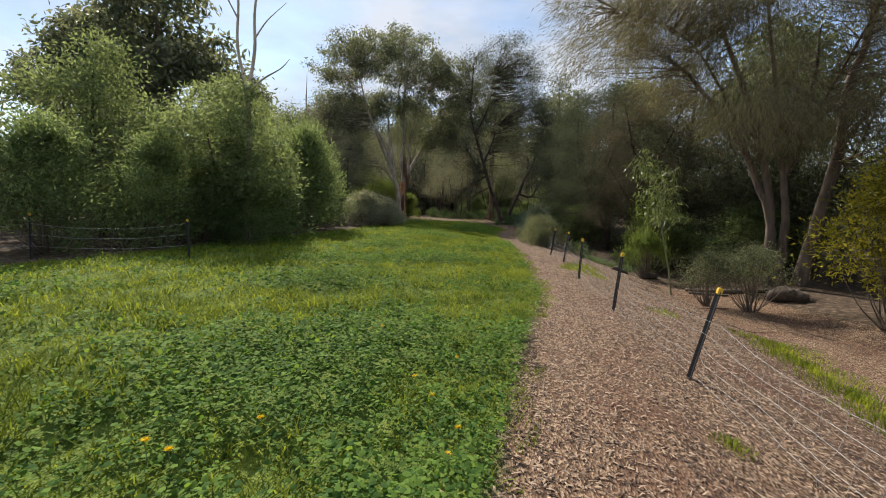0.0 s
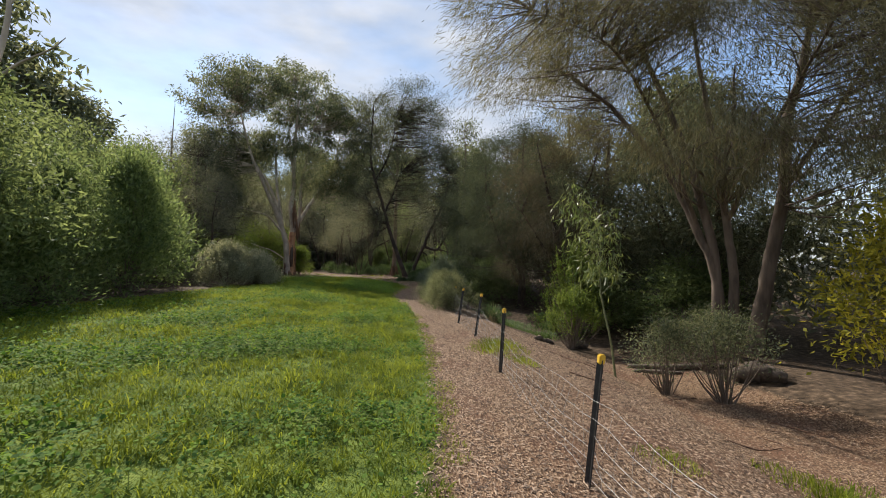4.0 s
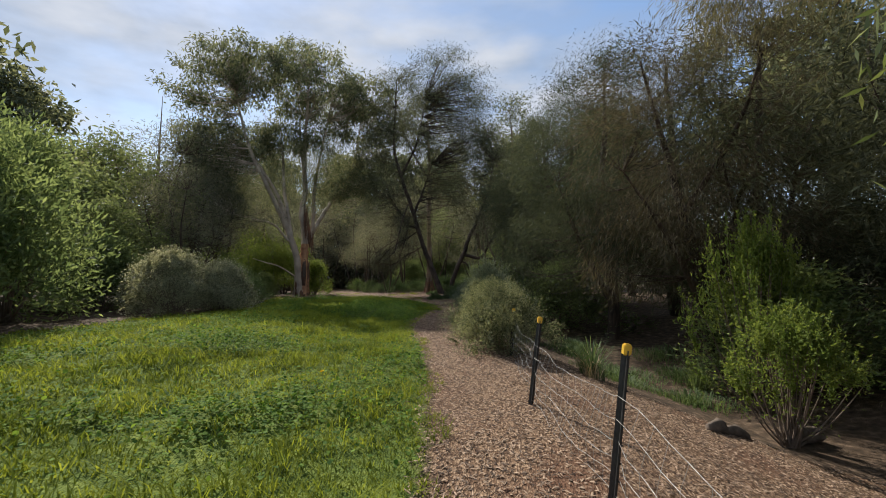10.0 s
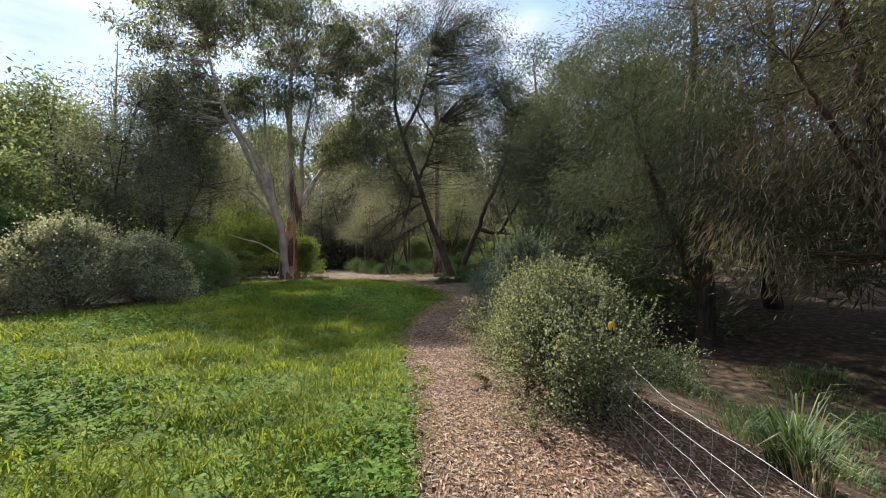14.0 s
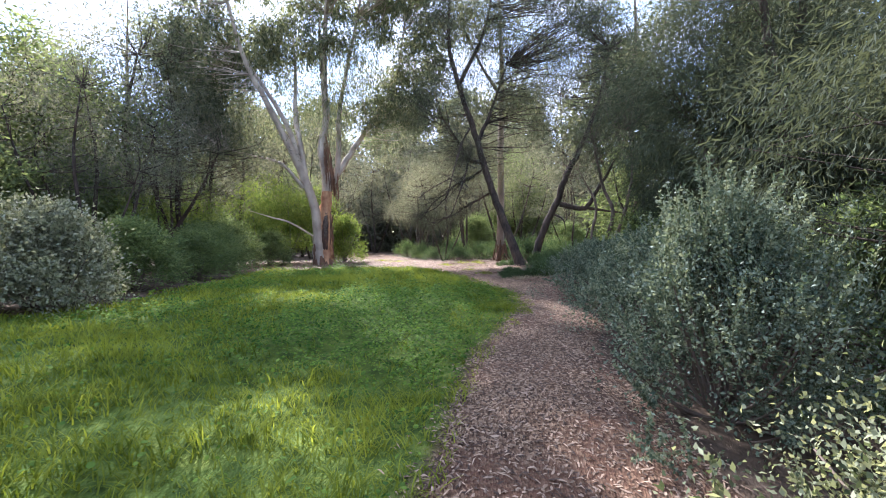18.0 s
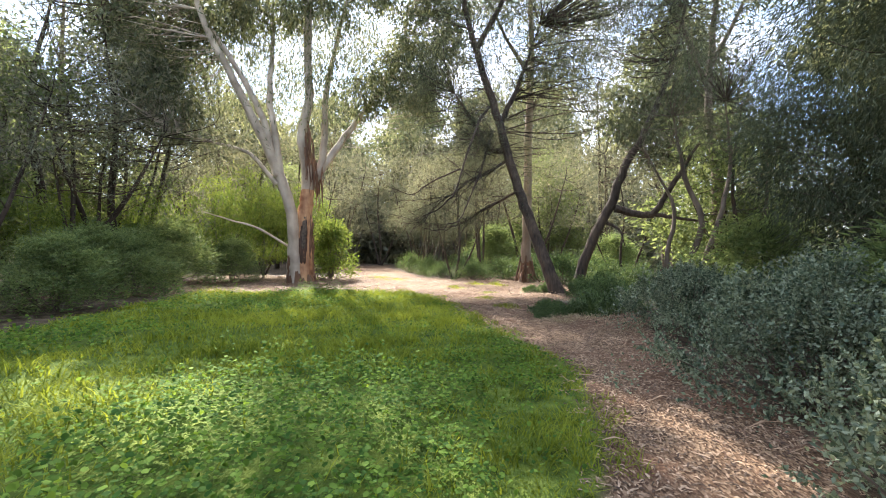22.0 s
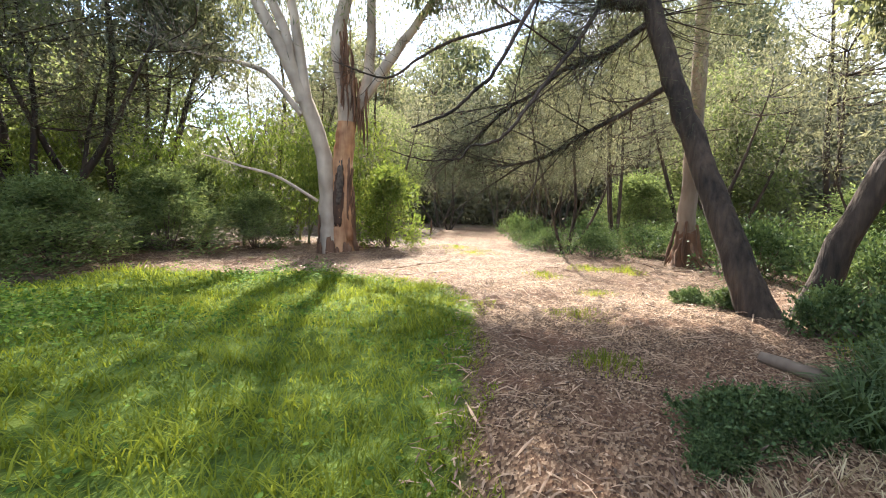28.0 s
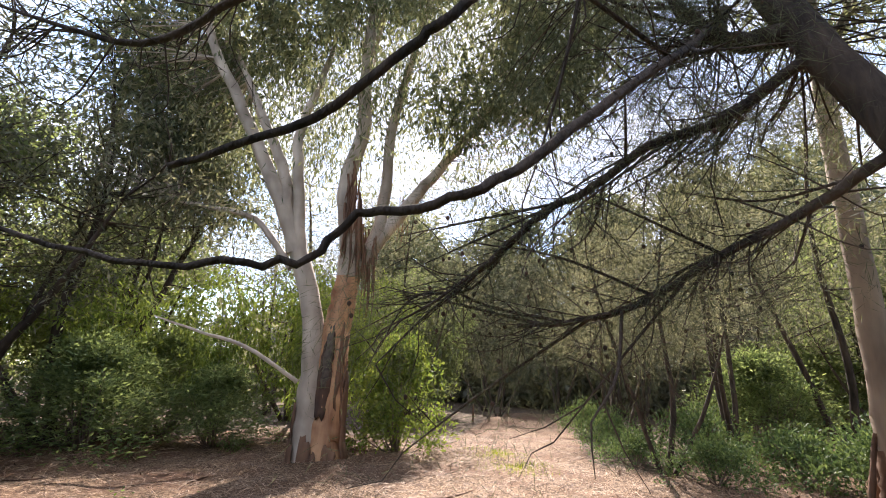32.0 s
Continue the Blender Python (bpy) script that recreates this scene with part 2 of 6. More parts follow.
def ground_material():
    """Bare earth and green thatch, with chipped bark where the litter attribute says so."""
    m = bpy.data.materials.new("ground_cover")
    m.use_nodes = True
    n, l = m.node_tree.nodes, m.node_tree.links
    bsdf = n["Principled BSDF"]
    bsdf.inputs["Roughness"].default_value = 0.95
    bsdf.inputs["Specular IOR Level"].default_value = 0.2
    tc = n.new("ShaderNodeTexCoord")

    def noise_tex(scale, detail=6.0):
        x = n.new("ShaderNodeTexNoise")
        x.inputs["Scale"].default_value, x.inputs["Detail"].default_value = scale, detail
        l.new(tc.outputs["Object"], x.inputs["Vector"])
        return x.outputs["Fac"]

    def ramp(fac, stops):
        r = n.new("ShaderNodeValToRGB")
        while len(r.color_ramp.elements) < len(stops):
            r.color_ramp.elements.new(0.5)
        for e, (p, c) in zip(r.color_ramp.elements, stops):
            e.position, e.color = p, (*c, 1)
        l.new(fac, r.inputs["Fac"])
        return r.outputs["Color"]

    def mix(fac, a, b):
        x = n.new("ShaderNodeMix")
        x.data_type = "RGBA"
        l.new(fac, x.inputs[0])
        l.new(a, x.inputs[6])
        l.new(b, x.inputs[7])
        return x.outputs[2]

    def attribute(name):
        a = n.new("ShaderNodeAttribute")
        a.attribute_name = name
        return a.outputs["Fac"]

    def edge(value, width):
        """The attribute with its border frayed by noise."""
        s = n.new("ShaderNodeMath")
        s.operation = "MULTIPLY_ADD"
        l.new(noise_tex(5.0), s.inputs[0])
        s.inputs[1].default_value, s.inputs[2].default_value = width, -width / 2
        a = n.new("ShaderNodeMath")
        a.operation = "ADD"
        l.new(s.outputs[0], a.inputs[0])
        l.new(value, a.inputs[1])
        r = n.new("ShaderNodeMapRange")
        r.inputs["From Min"].default_value, r.inputs["From Max"].default_value = 0.42, 0.58
        l.new(a.outputs[0], r.inputs["Value"])
        return r.outputs["Result"]

    vor = n.new("ShaderNodeTexVoronoi")
    vor.inputs["Scale"].default_value = 80.0
    wob = n.new("ShaderNodeMapping")
    wob.inputs["Scale"].default_value = (1.0, 0.45, 1.0)
    wob.inputs["Rotation"].default_value = (0, 0, 0.7)
    l.new(tc.outputs["Object"], wob.inputs["Vector"])
    l.new(wob.outputs["Vector"], vor.inputs["Vector"])
    grey = n.new("ShaderNodeRGBToBW")
    l.new(vor.outputs["Color"], grey.inputs["Color"])
    chips = ramp(grey.outputs["Val"], [(0.12, (0.042, 0.024, 0.015)), (0.5, (0.155, 0.092, 0.055)), (0.88, (0.37, 0.255, 0.165))])
    worn = n.new("ShaderNodeMapRange")
    worn.inputs["From Min"].default_value, worn.inputs["From Max"].default_value, worn.inputs["To Max"].default_value = 0.48, 0.68, 0.75
    l.new(noise_tex(0.9), worn.inputs["Value"])
    chips = mix(worn.outputs["Result"], chips, ramp(noise_tex(30.0), [(0.3, (0.070, 0.034, 0.021)), (0.7, (0.19, 0.095, 0.058))]))
    earth = ramp(noise_tex(7.0, 12.0), [(0.32, (0.045, 0.032, 0.021)), (0.55, (0.105, 0.073, 0.049)), (0.7, (0.21, 0.148, 0.10))])
    green = ramp(noise_tex(6.0, 10.0), [(0.3, (0.045, 0.075, 0.012)), (0.5, (0.10, 0.145, 0.024)), (0.7, (0.18, 0.225, 0.042))])
    base = mix(edge(attribute("green"), 0.5), earth, green)
    base = mix(edge(attribute("litter"), 0.5), base, chips)
    l.new(base, bsdf.inputs["Base Color"])
    b = n.new("ShaderNodeBump")
    b.inputs["Strength"].default_value, b.inputs["Distance"].default_value = 0.7, 0.02
    l.new(vor.outputs["Distance"], b.inputs["Height"])
    l.new(b.outputs["Normal"], bsdf.inputs["Normal"])
    return m


# ---- the plan: ground heights and the borders of lawn and path ----
EDGE_Y = [-20, 0, 2.3, 5.2, 8.5, 11.5, 15, 17.5, 20, 22.5, 25.3, 28.2, 30, 31.2, 33, 36.5, 60]
EDGE_X = [-6, -0.25, 0.32, 1.05, 1.98, 2.35, 2.72, 2.88, 2.88, 2.68, 3.0, 3.85, 4.0, 3.6, 2.9, 1.7, 1.5]
LEFT_Y = [-20, 0, 12, 18.7, 24, 27, 31, 37]
LEFT_X = [-14, -11, -7.6, -5.6, -4.2, -2.7, -3.2, -4.7]
END_X = [-8, -5, -4, -1.3, 0.7, 1.7]
END_Y = [33, 34.6, 36, 37.6, 37.5, 36.4]
BED_Y = [-30, 0, 5, 10, 14, 18, 24, 28, 34, 41, 60]
BED_Z = [0.0, 0.0, -0.02, -0.12, -0.13, -0.08, -0.03, 0.02, 0.08, 0.15, 0.12]


def lane(y):
    return np.interp(y, EDGE_Y, EDGE_X)


def height(x, y):
    """The ground's height: a lawn that rises to the left of the path, a bank that falls to a gully on the right."""
    x, y = np.asarray(x, float), np.asarray(y, float)
    s = x - lane(np.minimum(y, 29.0)) - np.clip(y - 29.0, 0, 60) * 0.02
    z = np.interp(y, BED_Y, BED_Z)
    rise = np.interp(y, [0, 22, 31, 39], [0.10, 0.09, 0.06, 0.0])
    z = z + rise * np.clip(-s, 0, 3.4)
    drop = np.interp(y, [-40, 20, 30, 34], [1.0, 1.0, 0.25, 0.0])
    bank = np.interp(s, [0, 1.2, 2.4, 4.6, 6.2, 7.6, 60], [0, -0.06, -0.30, -1.0, -1.04, -0.74, -0.7])
    z = z + bank * drop
    z = z + 0.2 * np.exp(-(((x - 5.4) / 1.4) ** 2) - ((y - 37.2) / 2.2) ** 2)
    z = z + 0.025 * np.sin(x * 1.9 + y * 0.7) * np.sin(y * 1.3 - x * 0.4)
    z = z + 0.035 * np.clip(-s - 0.3, 0, 1) * np.sin(x * 4.1 + y * 1.3) * np.sin(y * 3.3 - x * 1.7)
    return z


def on_lawn(x, y):
    """Positive inside the lawn, in metres from its border."""
    d = np.minimum(lane(y) - x, x - np.interp(y, LEFT_Y, LEFT_X))
    return np.minimum(d, np.interp(x, END_X, END_Y) - y)


def on_litter(x, y):
    """Positive where chipped bark and fallen leaves cover the ground."""
    s = x - lane(y)
    right = np.interp(y, [-20, 0, 8, 14, 18, 22, 26, 31, 35], [4.6, 6.5, 7.5, 6.5, 3.4, 1.8, 1.3, 1.6, 4.0])
    path = np.minimum(s, right - s)
    far = np.minimum(np.minimum(y - np.interp(x, END_X, END_Y), 44 - y), np.minimum(x + 8, 6.5 - x))
    track = np.minimum(np.minimum(y - 40, 57 - y), 1.7 - np.abs(x + 0.6 + (y - 42) * 0.36))
    return np.maximum(np.maximum(path, far), track)


def bare_build(name, verts, face_sets, mat, smooth=False):
    """A mesh from numpy arrays; face_sets: arrays of vertex numbers, one row a face."""
    me = bpy.data.meshes.new(name)
    verts = np.asarray(verts, np.float32)
    me.vertices.add(len(verts))
    me.vertices.foreach_set("co", verts.ravel())
    loops = np.concatenate([f.ravel() for f in face_sets]).astype(np.int32)
    sizes = np.concatenate([np.full(len(f), f.shape[1]) for f in face_sets])
    starts = np.concatenate([[0], np.cumsum(sizes)[:-1]]).astype(np.int32)
    me.loops.add(len(loops))
    me.loops.foreach_set("vertex_index", loops)
    me.polygons.add(len(sizes))
    me.polygons.foreach_set("loop_start", starts)
    if smooth:
        me.polygons.foreach_set("use_smooth", np.ones(len(sizes), bool))
    me.materials.append(mat)
    me.update(calc_edges=True)
    me.validate()
    return me


def under(ob, parent, label=""):
    ob.parent = parent
    return tagged(ob, label) if label else ob


def base_of(name, x, y, z=None):
    e = new(name)
    e.location = (x, y, float(height(x, y)) - 0.03 if z is None else z)
    return e


# ---- shapes ----
def spline(points, steps=5):
    """A smooth curve through the points (Catmull-Rom)."""
    p = np.asarray(points, float)
    p = np.vstack([2 * p[0] - p[1], p, 2 * p[-1] - p[-2]])
    out = []
    for i in range(1, len(p) - 2):
        for t in np.linspace(0, 1, steps, endpoint=False):
            a, b, c, d = p[i - 1], p[i], p[i + 1], p[i + 2]
            out.append(0.5 * (2 * b + (c - a) * t + (2 * a - 5 * b + 4 * c - d) * t * t + (3 * b - a - 3 * c + d) * t ** 3))
    out.append(p[-2])
    return np.array(out)


def tube(points, radii, sides=8, rough=0.0, rng=None):
    """Vertices and faces of a tapered, slightly uneven limb."""
    p = np.asarray(points, float)
    r = np.interp(np.linspace(0, 1, len(p)), np.linspace(0, 1, len(radii)), radii)
    t = np.gradient(p, axis=0)
    t /= np.linalg.norm(t, axis=1)[:, None] + 1e-9
    ref = np.where(np.abs(t[:, 2:3]) > 0.9, np.array([[1.0, 0, 0]]), np.array([[0, 0, 1.0]]))
    u = np.cross(ref, t)
    u /= np.linalg.norm(u, axis=1)[:, None] + 1e-9
    for i in range(1, len(p)):
        v = u[i - 1] - t[i] * (u[i - 1] @ t[i])
        u[i] = v / (np.linalg.norm(v) + 1e-9)
    w = np.cross(t, u)
    a = np.linspace(0, 2 * np.pi, sides, endpoint=False)
    rr = r[:, None] * np.ones((1, sides))
    if rough and rng is not None:
        ridge = rng.normal(0, 1, sides)
        rr = rr * (1 + rough * (0.6 * ridge[None, :] + 0.5 * rng.normal(0, 1, rr.shape)))
    v = p[:, None, :] + rr[:, :, None] * (np.cos(a)[None, :, None] * u[:, None, :] + np.sin(a)[None, :, None] * w[:, None, :])
    i, j = np.meshgrid(np.arange(len(p) - 1), np.arange(sides), indexing="ij")
    k = (j + 1) % sides
    f = np.stack([i * sides + j, i * sides + k, (i + 1) * sides + k, (i + 1) * sides + j], -1).reshape(-1, 4)
    return v.reshape(-1, 3), f


def join(pieces):
    v, f, n = [], [], 0
    for a, b in pieces:
        v.append(a)
        f.append(b + n)
        n += len(a)
    return np.vstack(v), np.vstack(f)


def unit(v):
    return v / (np.linalg.norm(v, axis=-1, keepdims=True) + 1e-9)


def leaf_quads(rng, c, d, ln, wd, fold=0.15):
    """Pointed leaves: base, side, tip, side; each slightly folded."""
    n = len(c)
    side = unit(np.cross(d, rng.normal(0, 1, (n, 3))))
    up = np.cross(side, d)
    ln, wd = np.broadcast_to(ln, n)[:, None], np.broadcast_to(wd, n)[:, None]
    mid = c + d * ln * 0.45
    v = np.stack([c, mid + side * wd / 2 + up * wd * fold, c + d * ln - up * wd * fold, mid - side * wd / 2 + up * wd * fold], 1).reshape(-1, 3)
    return v, np.arange(4 * n).reshape(-1, 4)


def clump_centres(rng, blobs, n):
    b = np.asarray(blobs, float)
    w = (b[:, 3] * b[:, 4] * b[:, 5]) ** (2 / 3)
    k = rng.choice(len(b), n, p=w / w.sum())
    d = unit(rng.normal(0, 1, (n, 3)))
    r = rng.uniform(0.25, 1.0, n) ** 0.45
    return b[k, :3] + d * r[:, None] * b[k, 3:6]


def foliage(rng, centres, per, spread, ln, wd, droop=0.3, flat=0.7, outward=None, pull=0.0, comb=0.0):
    """Leaves scattered round each clump's centre; comb: how far those of one clump hang the same way."""
    n = len(centres) * per
    c = np.repeat(centres, per, 0)
    off = np.clip(rng.normal(0, 1, (n, 3)), -1.9, 1.9) * np.array([1, 1, flat])
    size = np.repeat(rng.uniform(0.6, 1.35, len(centres)), per)[:, None] * spread
    d = rng.normal(0, 1, (n, 3)) + np.array([0, 0, -droop]) + 0.5 * off
    if outward is not None:
        d = d + pull * np.repeat(outward, per, 0)
    if comb:
        way = rng.normal(0, 0.6, (len(centres), 3)) + np.array([0, 0, -droop])
        if outward is not None:
            way = way + 0.9 * outward
        d = d * (1 - comb) + comb * 2.2 * np.repeat(unit(way), per, 0)
    return leaf_quads(rng, c + off * size, unit(d), ln * rng.uniform(0.6, 1.3, n), wd * rng.uniform(0.7, 1.25, n))


def twigs(rng, nodes, centres, thick=0.02, sides=4, sag=0.1):
    """Thin branches from the nearest limb node out to each clump."""
    out = []
    for c in centres:
        d = np.linalg.norm(nodes[:, :3] - c, axis=1) + 1.2 * np.clip(nodes[:, 2] - c[2] + 0.2, 0, 9)
        a = nodes[int(np.argmin(d)), :3]
        ln = np.linalg.norm(c - a)
        m = (a + c) / 2 + rng.normal(0, 0.10, 3) * ln + np.array([0, 0, -sag * ln])
        r = min(thick * (0.5 + 0.35 * ln), 0.09)
        out.append(tube(spline([a, m, c], 3), [r, r * 0.65, r * 0.22], sides))
    return join(out)


def tree(name, label, x, y, limbs, blobs, bark, leaf, clumps=120, per=80, spread=0.45, ln=0.2, wd=0.06, droop=0.4,
         seed=1, z=None, thick=0.02, sag=0.1, sides=9, limb_mats=(), twig_every=1, pull=0.0, flat=0.7, category="tree", comb=0.0):
    """A tree: limbs as parts (points from the base, radii), thin branches, and a crown of leaves in clumps."""
    rng = np.random.default_rng(seed)
    e = tagged(base_of(name, x, y, z), label, category)
    nodes = []
    for i, (pts, radii) in enumerate(limbs):
        q = spline(pts, 5)
        q[1:-1] += rng.normal(0, min(0.012, 0.10 * max(radii)), q[1:-1].shape)
        v, f = tube(q, radii, sides if max(radii) > 0.06 else 6, 0.05, rng)
        mat = limb_mats[i] if i < len(limb_mats) else bark
        part_name = "trunk" if i == 0 else "limb"
        under(new(part_name, bare_build(part_name, v, [f], mat, True)), e)
        nodes.append(q[len(q) // 3:])
    nodes = np.vstack(nodes)
    c = clump_centres(rng, blobs, clumps)
    tv, tf = twigs(rng, nodes, c[::twig_every], thick, 4, sag)
    tagged(under(new("branchwork", bare_build("branchwork", tv, [tf], bark, True)), e), kind="stuff")
    mid = np.mean(np.asarray(blobs)[:, :3], 0)
    lv, lf = foliage(rng, c, per, spread, ln, wd, droop, flat, unit(c - mid), pull, comb)
    under(new("crown", bare_build("crown", lv, [lf], leaf)), e)
    return e


def shrub(name, label, x, y, rx, ry, h, leaf, stems=26, clumps=120, per=60, ln=0.06, wd=0.025, spread=0.16, seed=1, bark=None, droop=-0.3, category="shrub", low=0.06, sprigs=0.0):
    """A many-stemmed bush: stems fan out from the base and end in leafy clumps."""
    rng = np.random.default_rng(seed)
    e = tagged(base_of(name, x, y), label, category)
    a = rng.uniform(0, 2 * np.pi, clumps)
    k = rng.uniform(0, 1, clumps) ** 0.5
    el = rng.uniform(0, 1, clumps) ** 0.8 * np.pi / 2
    sh = 0.68 + 0.32 * rng.uniform(0, 1, clumps) ** 0.6
    lump = 1 + 0.22 * np.sin(a * 3 + seed) + 0.15 * np.sin(a * 7 + 2 * seed) + 0.16 * np.sin(el * 7 + a * 2)
    c = np.stack([rx * np.cos(a) * np.cos(el) * lump * sh, ry * np.sin(a) * np.cos(el) * lump * sh, h * (low + (1 - low) * np.sin(el) * sh)], 1)
    c[:: 5] *= np.stack([k[::5], k[::5], 0.5 + 0.4 * k[::5]], 1)
    pieces = []
    for q in c[rng.permutation(clumps)[:stems]]:
        root = np.array([q[0] * 0.08, q[1] * 0.08, 0.0]) + rng.normal(0, 0.04, 3) * [1, 1, 0]
        m = root * 0.4 + q * 0.5 + np.array([0, 0, -0.06 * h])
        pieces.append(tube(spline([root, m, q], 4), [0.013 * h ** 0.5, 0.010, 0.005], 5))
    v, f = join(pieces)
    tagged(under(new("stemwork", bare_build("stemwork", v, [f], bark or BROWN_BARK, True)), e), kind="stuff")
    out = unit(c - np.array([0, 0, h * 0.2]))
    lv, lf = foliage(rng, c, per, spread, ln, wd, droop, 0.9, out, 0.4)
    sets = [(lv, lf)]
    if sprigs:
        tips, shoots = c[rng.integers(0, clumps, int(clumps * 1.7))] * rng.uniform(0.86, 1.03, (int(clumps * 1.7), 1)), []
        for q in tips:
            d = unit(unit(q - np.array([0, 0, h * 0.1])) * 0.7 + rng.normal(0, 0.35, 3) + np.array([0, 0, 0.75]))
            s = sprigs * rng.uniform(0.5, 1.3)
            b = q + d * s
            shoots.append(tube(np.array([q, q + d * s * 0.5 + rng.normal(0, 0.01, 3), b]), [0.0035, 0.0028, 0.0013], 4))
            n = 72
            t = rng.uniform(0, 1, n)[:, None]
            sets.append(leaf_quads(rng, q + (b - q) * t, unit(rng.normal(0, 1, (n, 3)) + d * 0.6), ln * rng.uniform(0.6, 1.1, n), wd * rng.uniform(0.7, 1.1, n)))
        v, f = join(shoots)
        tagged(under(new("shootwork", bare_build("shootwork", v, [f], STEM)), e), kind="stuff")
    lv, lf = join(sets)
    under(new("foliage", bare_build("foliage", lv, [lf], leaf)), e)
    return e


def again(ob, spots, group):
    """More of the same kind: spots of x, y, turn, scale across, scale in height."""
    tagged(ob, group=group)
    for x, y, turn, s, sz in spots:
        copy_thing(ob, Matrix.LocRotScale((x, y, float(height(x, y)) - 0.04), Euler((0, 0, radians(turn))), (s, s, sz)))


# ---- ground ----
def ground_sheet():
    fx = np.concatenate([[-600, -250, -120, -70, -45, -32, -24], np.arange(-18, 14.01, 0.22), [18, 24, 32, 45, 70, 120, 250, 600]])
    fy = np.concatenate([[-600, -250, -120, -60, -30, -15, -8], np.arange(-4, 56.01, 0.25), [62, 70, 82, 100, 140, 250, 600]])
    X, Y = np.meshgrid(fx, fy, indexing="ij")
    Z = height(X, Y)
    nx, ny = len(fx), len(fy)
    i, j = np.meshgrid(np.arange(nx - 1), np.arange(ny - 1), indexing="ij")
    f = np.stack([i * ny + j, (i + 1) * ny + j, (i + 1) * ny + j + 1, i * ny + j + 1], -1).reshape(-1, 4)
    v = np.stack([X, Y, Z], -1).reshape(-1, 3)
    me = bare_build("ground", v, [f], ground_material(), True)
    for key, val in (("litter", on_litter(v[:, 0], v[:, 1])), ("green", on_lawn(v[:, 0], v[:, 1]))):
        a = me.attributes.new(key, "FLOAT", "POINT")
        a.data.foreach_set("value", np.clip(0.5 + val * 1.2, 0, 1).astype(np.float32))
    return tagged(new("ground", me), "grassy earth with a bark mulch path and leaf litter", "ground", kind="structure")


ground_sheet()


def patch_noise(x, y, size, seed):
    """A smooth pattern in 0..1 over the plan."""
    r = np.random.default_rng(seed)
    t = np.zeros_like(x)
    for k in range(7):
        a, ph, w = r.uniform(0, 6.28), r.uniform(0, 6.28), r.uniform(0.5, 1.7) / size
        t += np.sin((x * np.cos(a) + y * np.sin(a)) * w * 6.28 + ph)
    return 0.5 + t / 7


def clover_beds(x, y):
    """Where broad-leaved weeds crowd out the grass."""
    t = 0.75 * patch_noise(x, y, 3.4, 5) + 0.35 * patch_noise(x, y, 0.8, 6) - 0.05
    bed = np.zeros_like(t)
    for cx, cy, rx, ry, k in ((-0.6, 3.6, 1.9, 4.2, 1.1), (0.2, 11.8, 0.9, 0.9, 1.0), (-2.2, 13.8, 1.0, 0.7, 0.9), (-0.2, 18.9, 0.8, 1.5, 1.3), (1.5, 19.6, 0.5, 0.4, 0.9), (1.7, 25.8, 1.4, 1.5, 1.7), (1.4, 28.2, 1.0, 1.2, 1.4)):
        bed += k * np.exp(-(((x - cx) / rx) ** 2 + ((y - cy) / ry) ** 2))
    return t + 0.45 * bed


def grass_field():
    rng = np.random.default_rng(11)
    n = 760000
    x, y = rng.uniform(-11, 4.2, n), rng.uniform(-1.5, 38, n)
    d = on_lawn(x, y)
    s = lane(y) - x
    keep = (d > -0.12 + 0.25 * patch_noise(x, y, 0.9, 3) - 0.12) & (rng.uniform(0, 1, n) < np.interp(s, [0, 3.5, 5.5, 9], [1.0, 0.85, 0.4, 0.2]))
    keep &= (clover_beds(x, y) + rng.normal(0, 0.15, n) < 0.80) | (rng.uniform(0, 1, n) < 0.05)
    x, y = x[keep], y[keep]
    n = len(x)
    tall = np.clip(patch_noise(x, y, 2.2, 8) * 0.7 + patch_noise(x, y, 0.5, 9) * 1.5 - 0.5, 0.15, 1.6) * np.clip(0.45 + on_lawn(x, y) * 1.3, 0.35, 1)
    h = (0.020 + 0.088 * tall) * rng.uniform(0.5, 1.4, n) * (1 + 0.5 * (rng.uniform(0, 1, n) < 0.03))
    w = rng.uniform(0.0055, 0.011, n) * np.interp(lane(y) - x, [0, 3, 8], [1.0, 1.25, 2.0])
    a = rng.uniform(0, 2 * np.pi, n)
    side = np.stack([np.cos(a), np.sin(a), np.zeros(n)], 1)
    lean = np.stack([-np.sin(a), np.cos(a), np.zeros(n)], 1) * (h * rng.uniform(0.4, 2.1, n))[:, None]
    p = np.stack([x, y, height(x, y) - 0.01], 1)
    up = np.zeros((n, 3))
    up[:, 2] = h
    hw = side * (w / 2)[:, None]
    mid = p + up * 0.58 + lean * 0.35
    v = np.stack([p - hw, p + hw, mid + hw * 0.85, mid - hw * 0.85, p + up * 0.97 + lean], 1).reshape(-1, 3)
    q = np.arange(n)[:, None] * 5
    tagged(new("grass", bare_build("grass", v, [q + np.array([[0, 1, 2, 3]]), q + np.array([[3, 2, 4]])], GRASS)),
           "lush green uncut grass of the sloping lawn", "grass", kind="stuff")


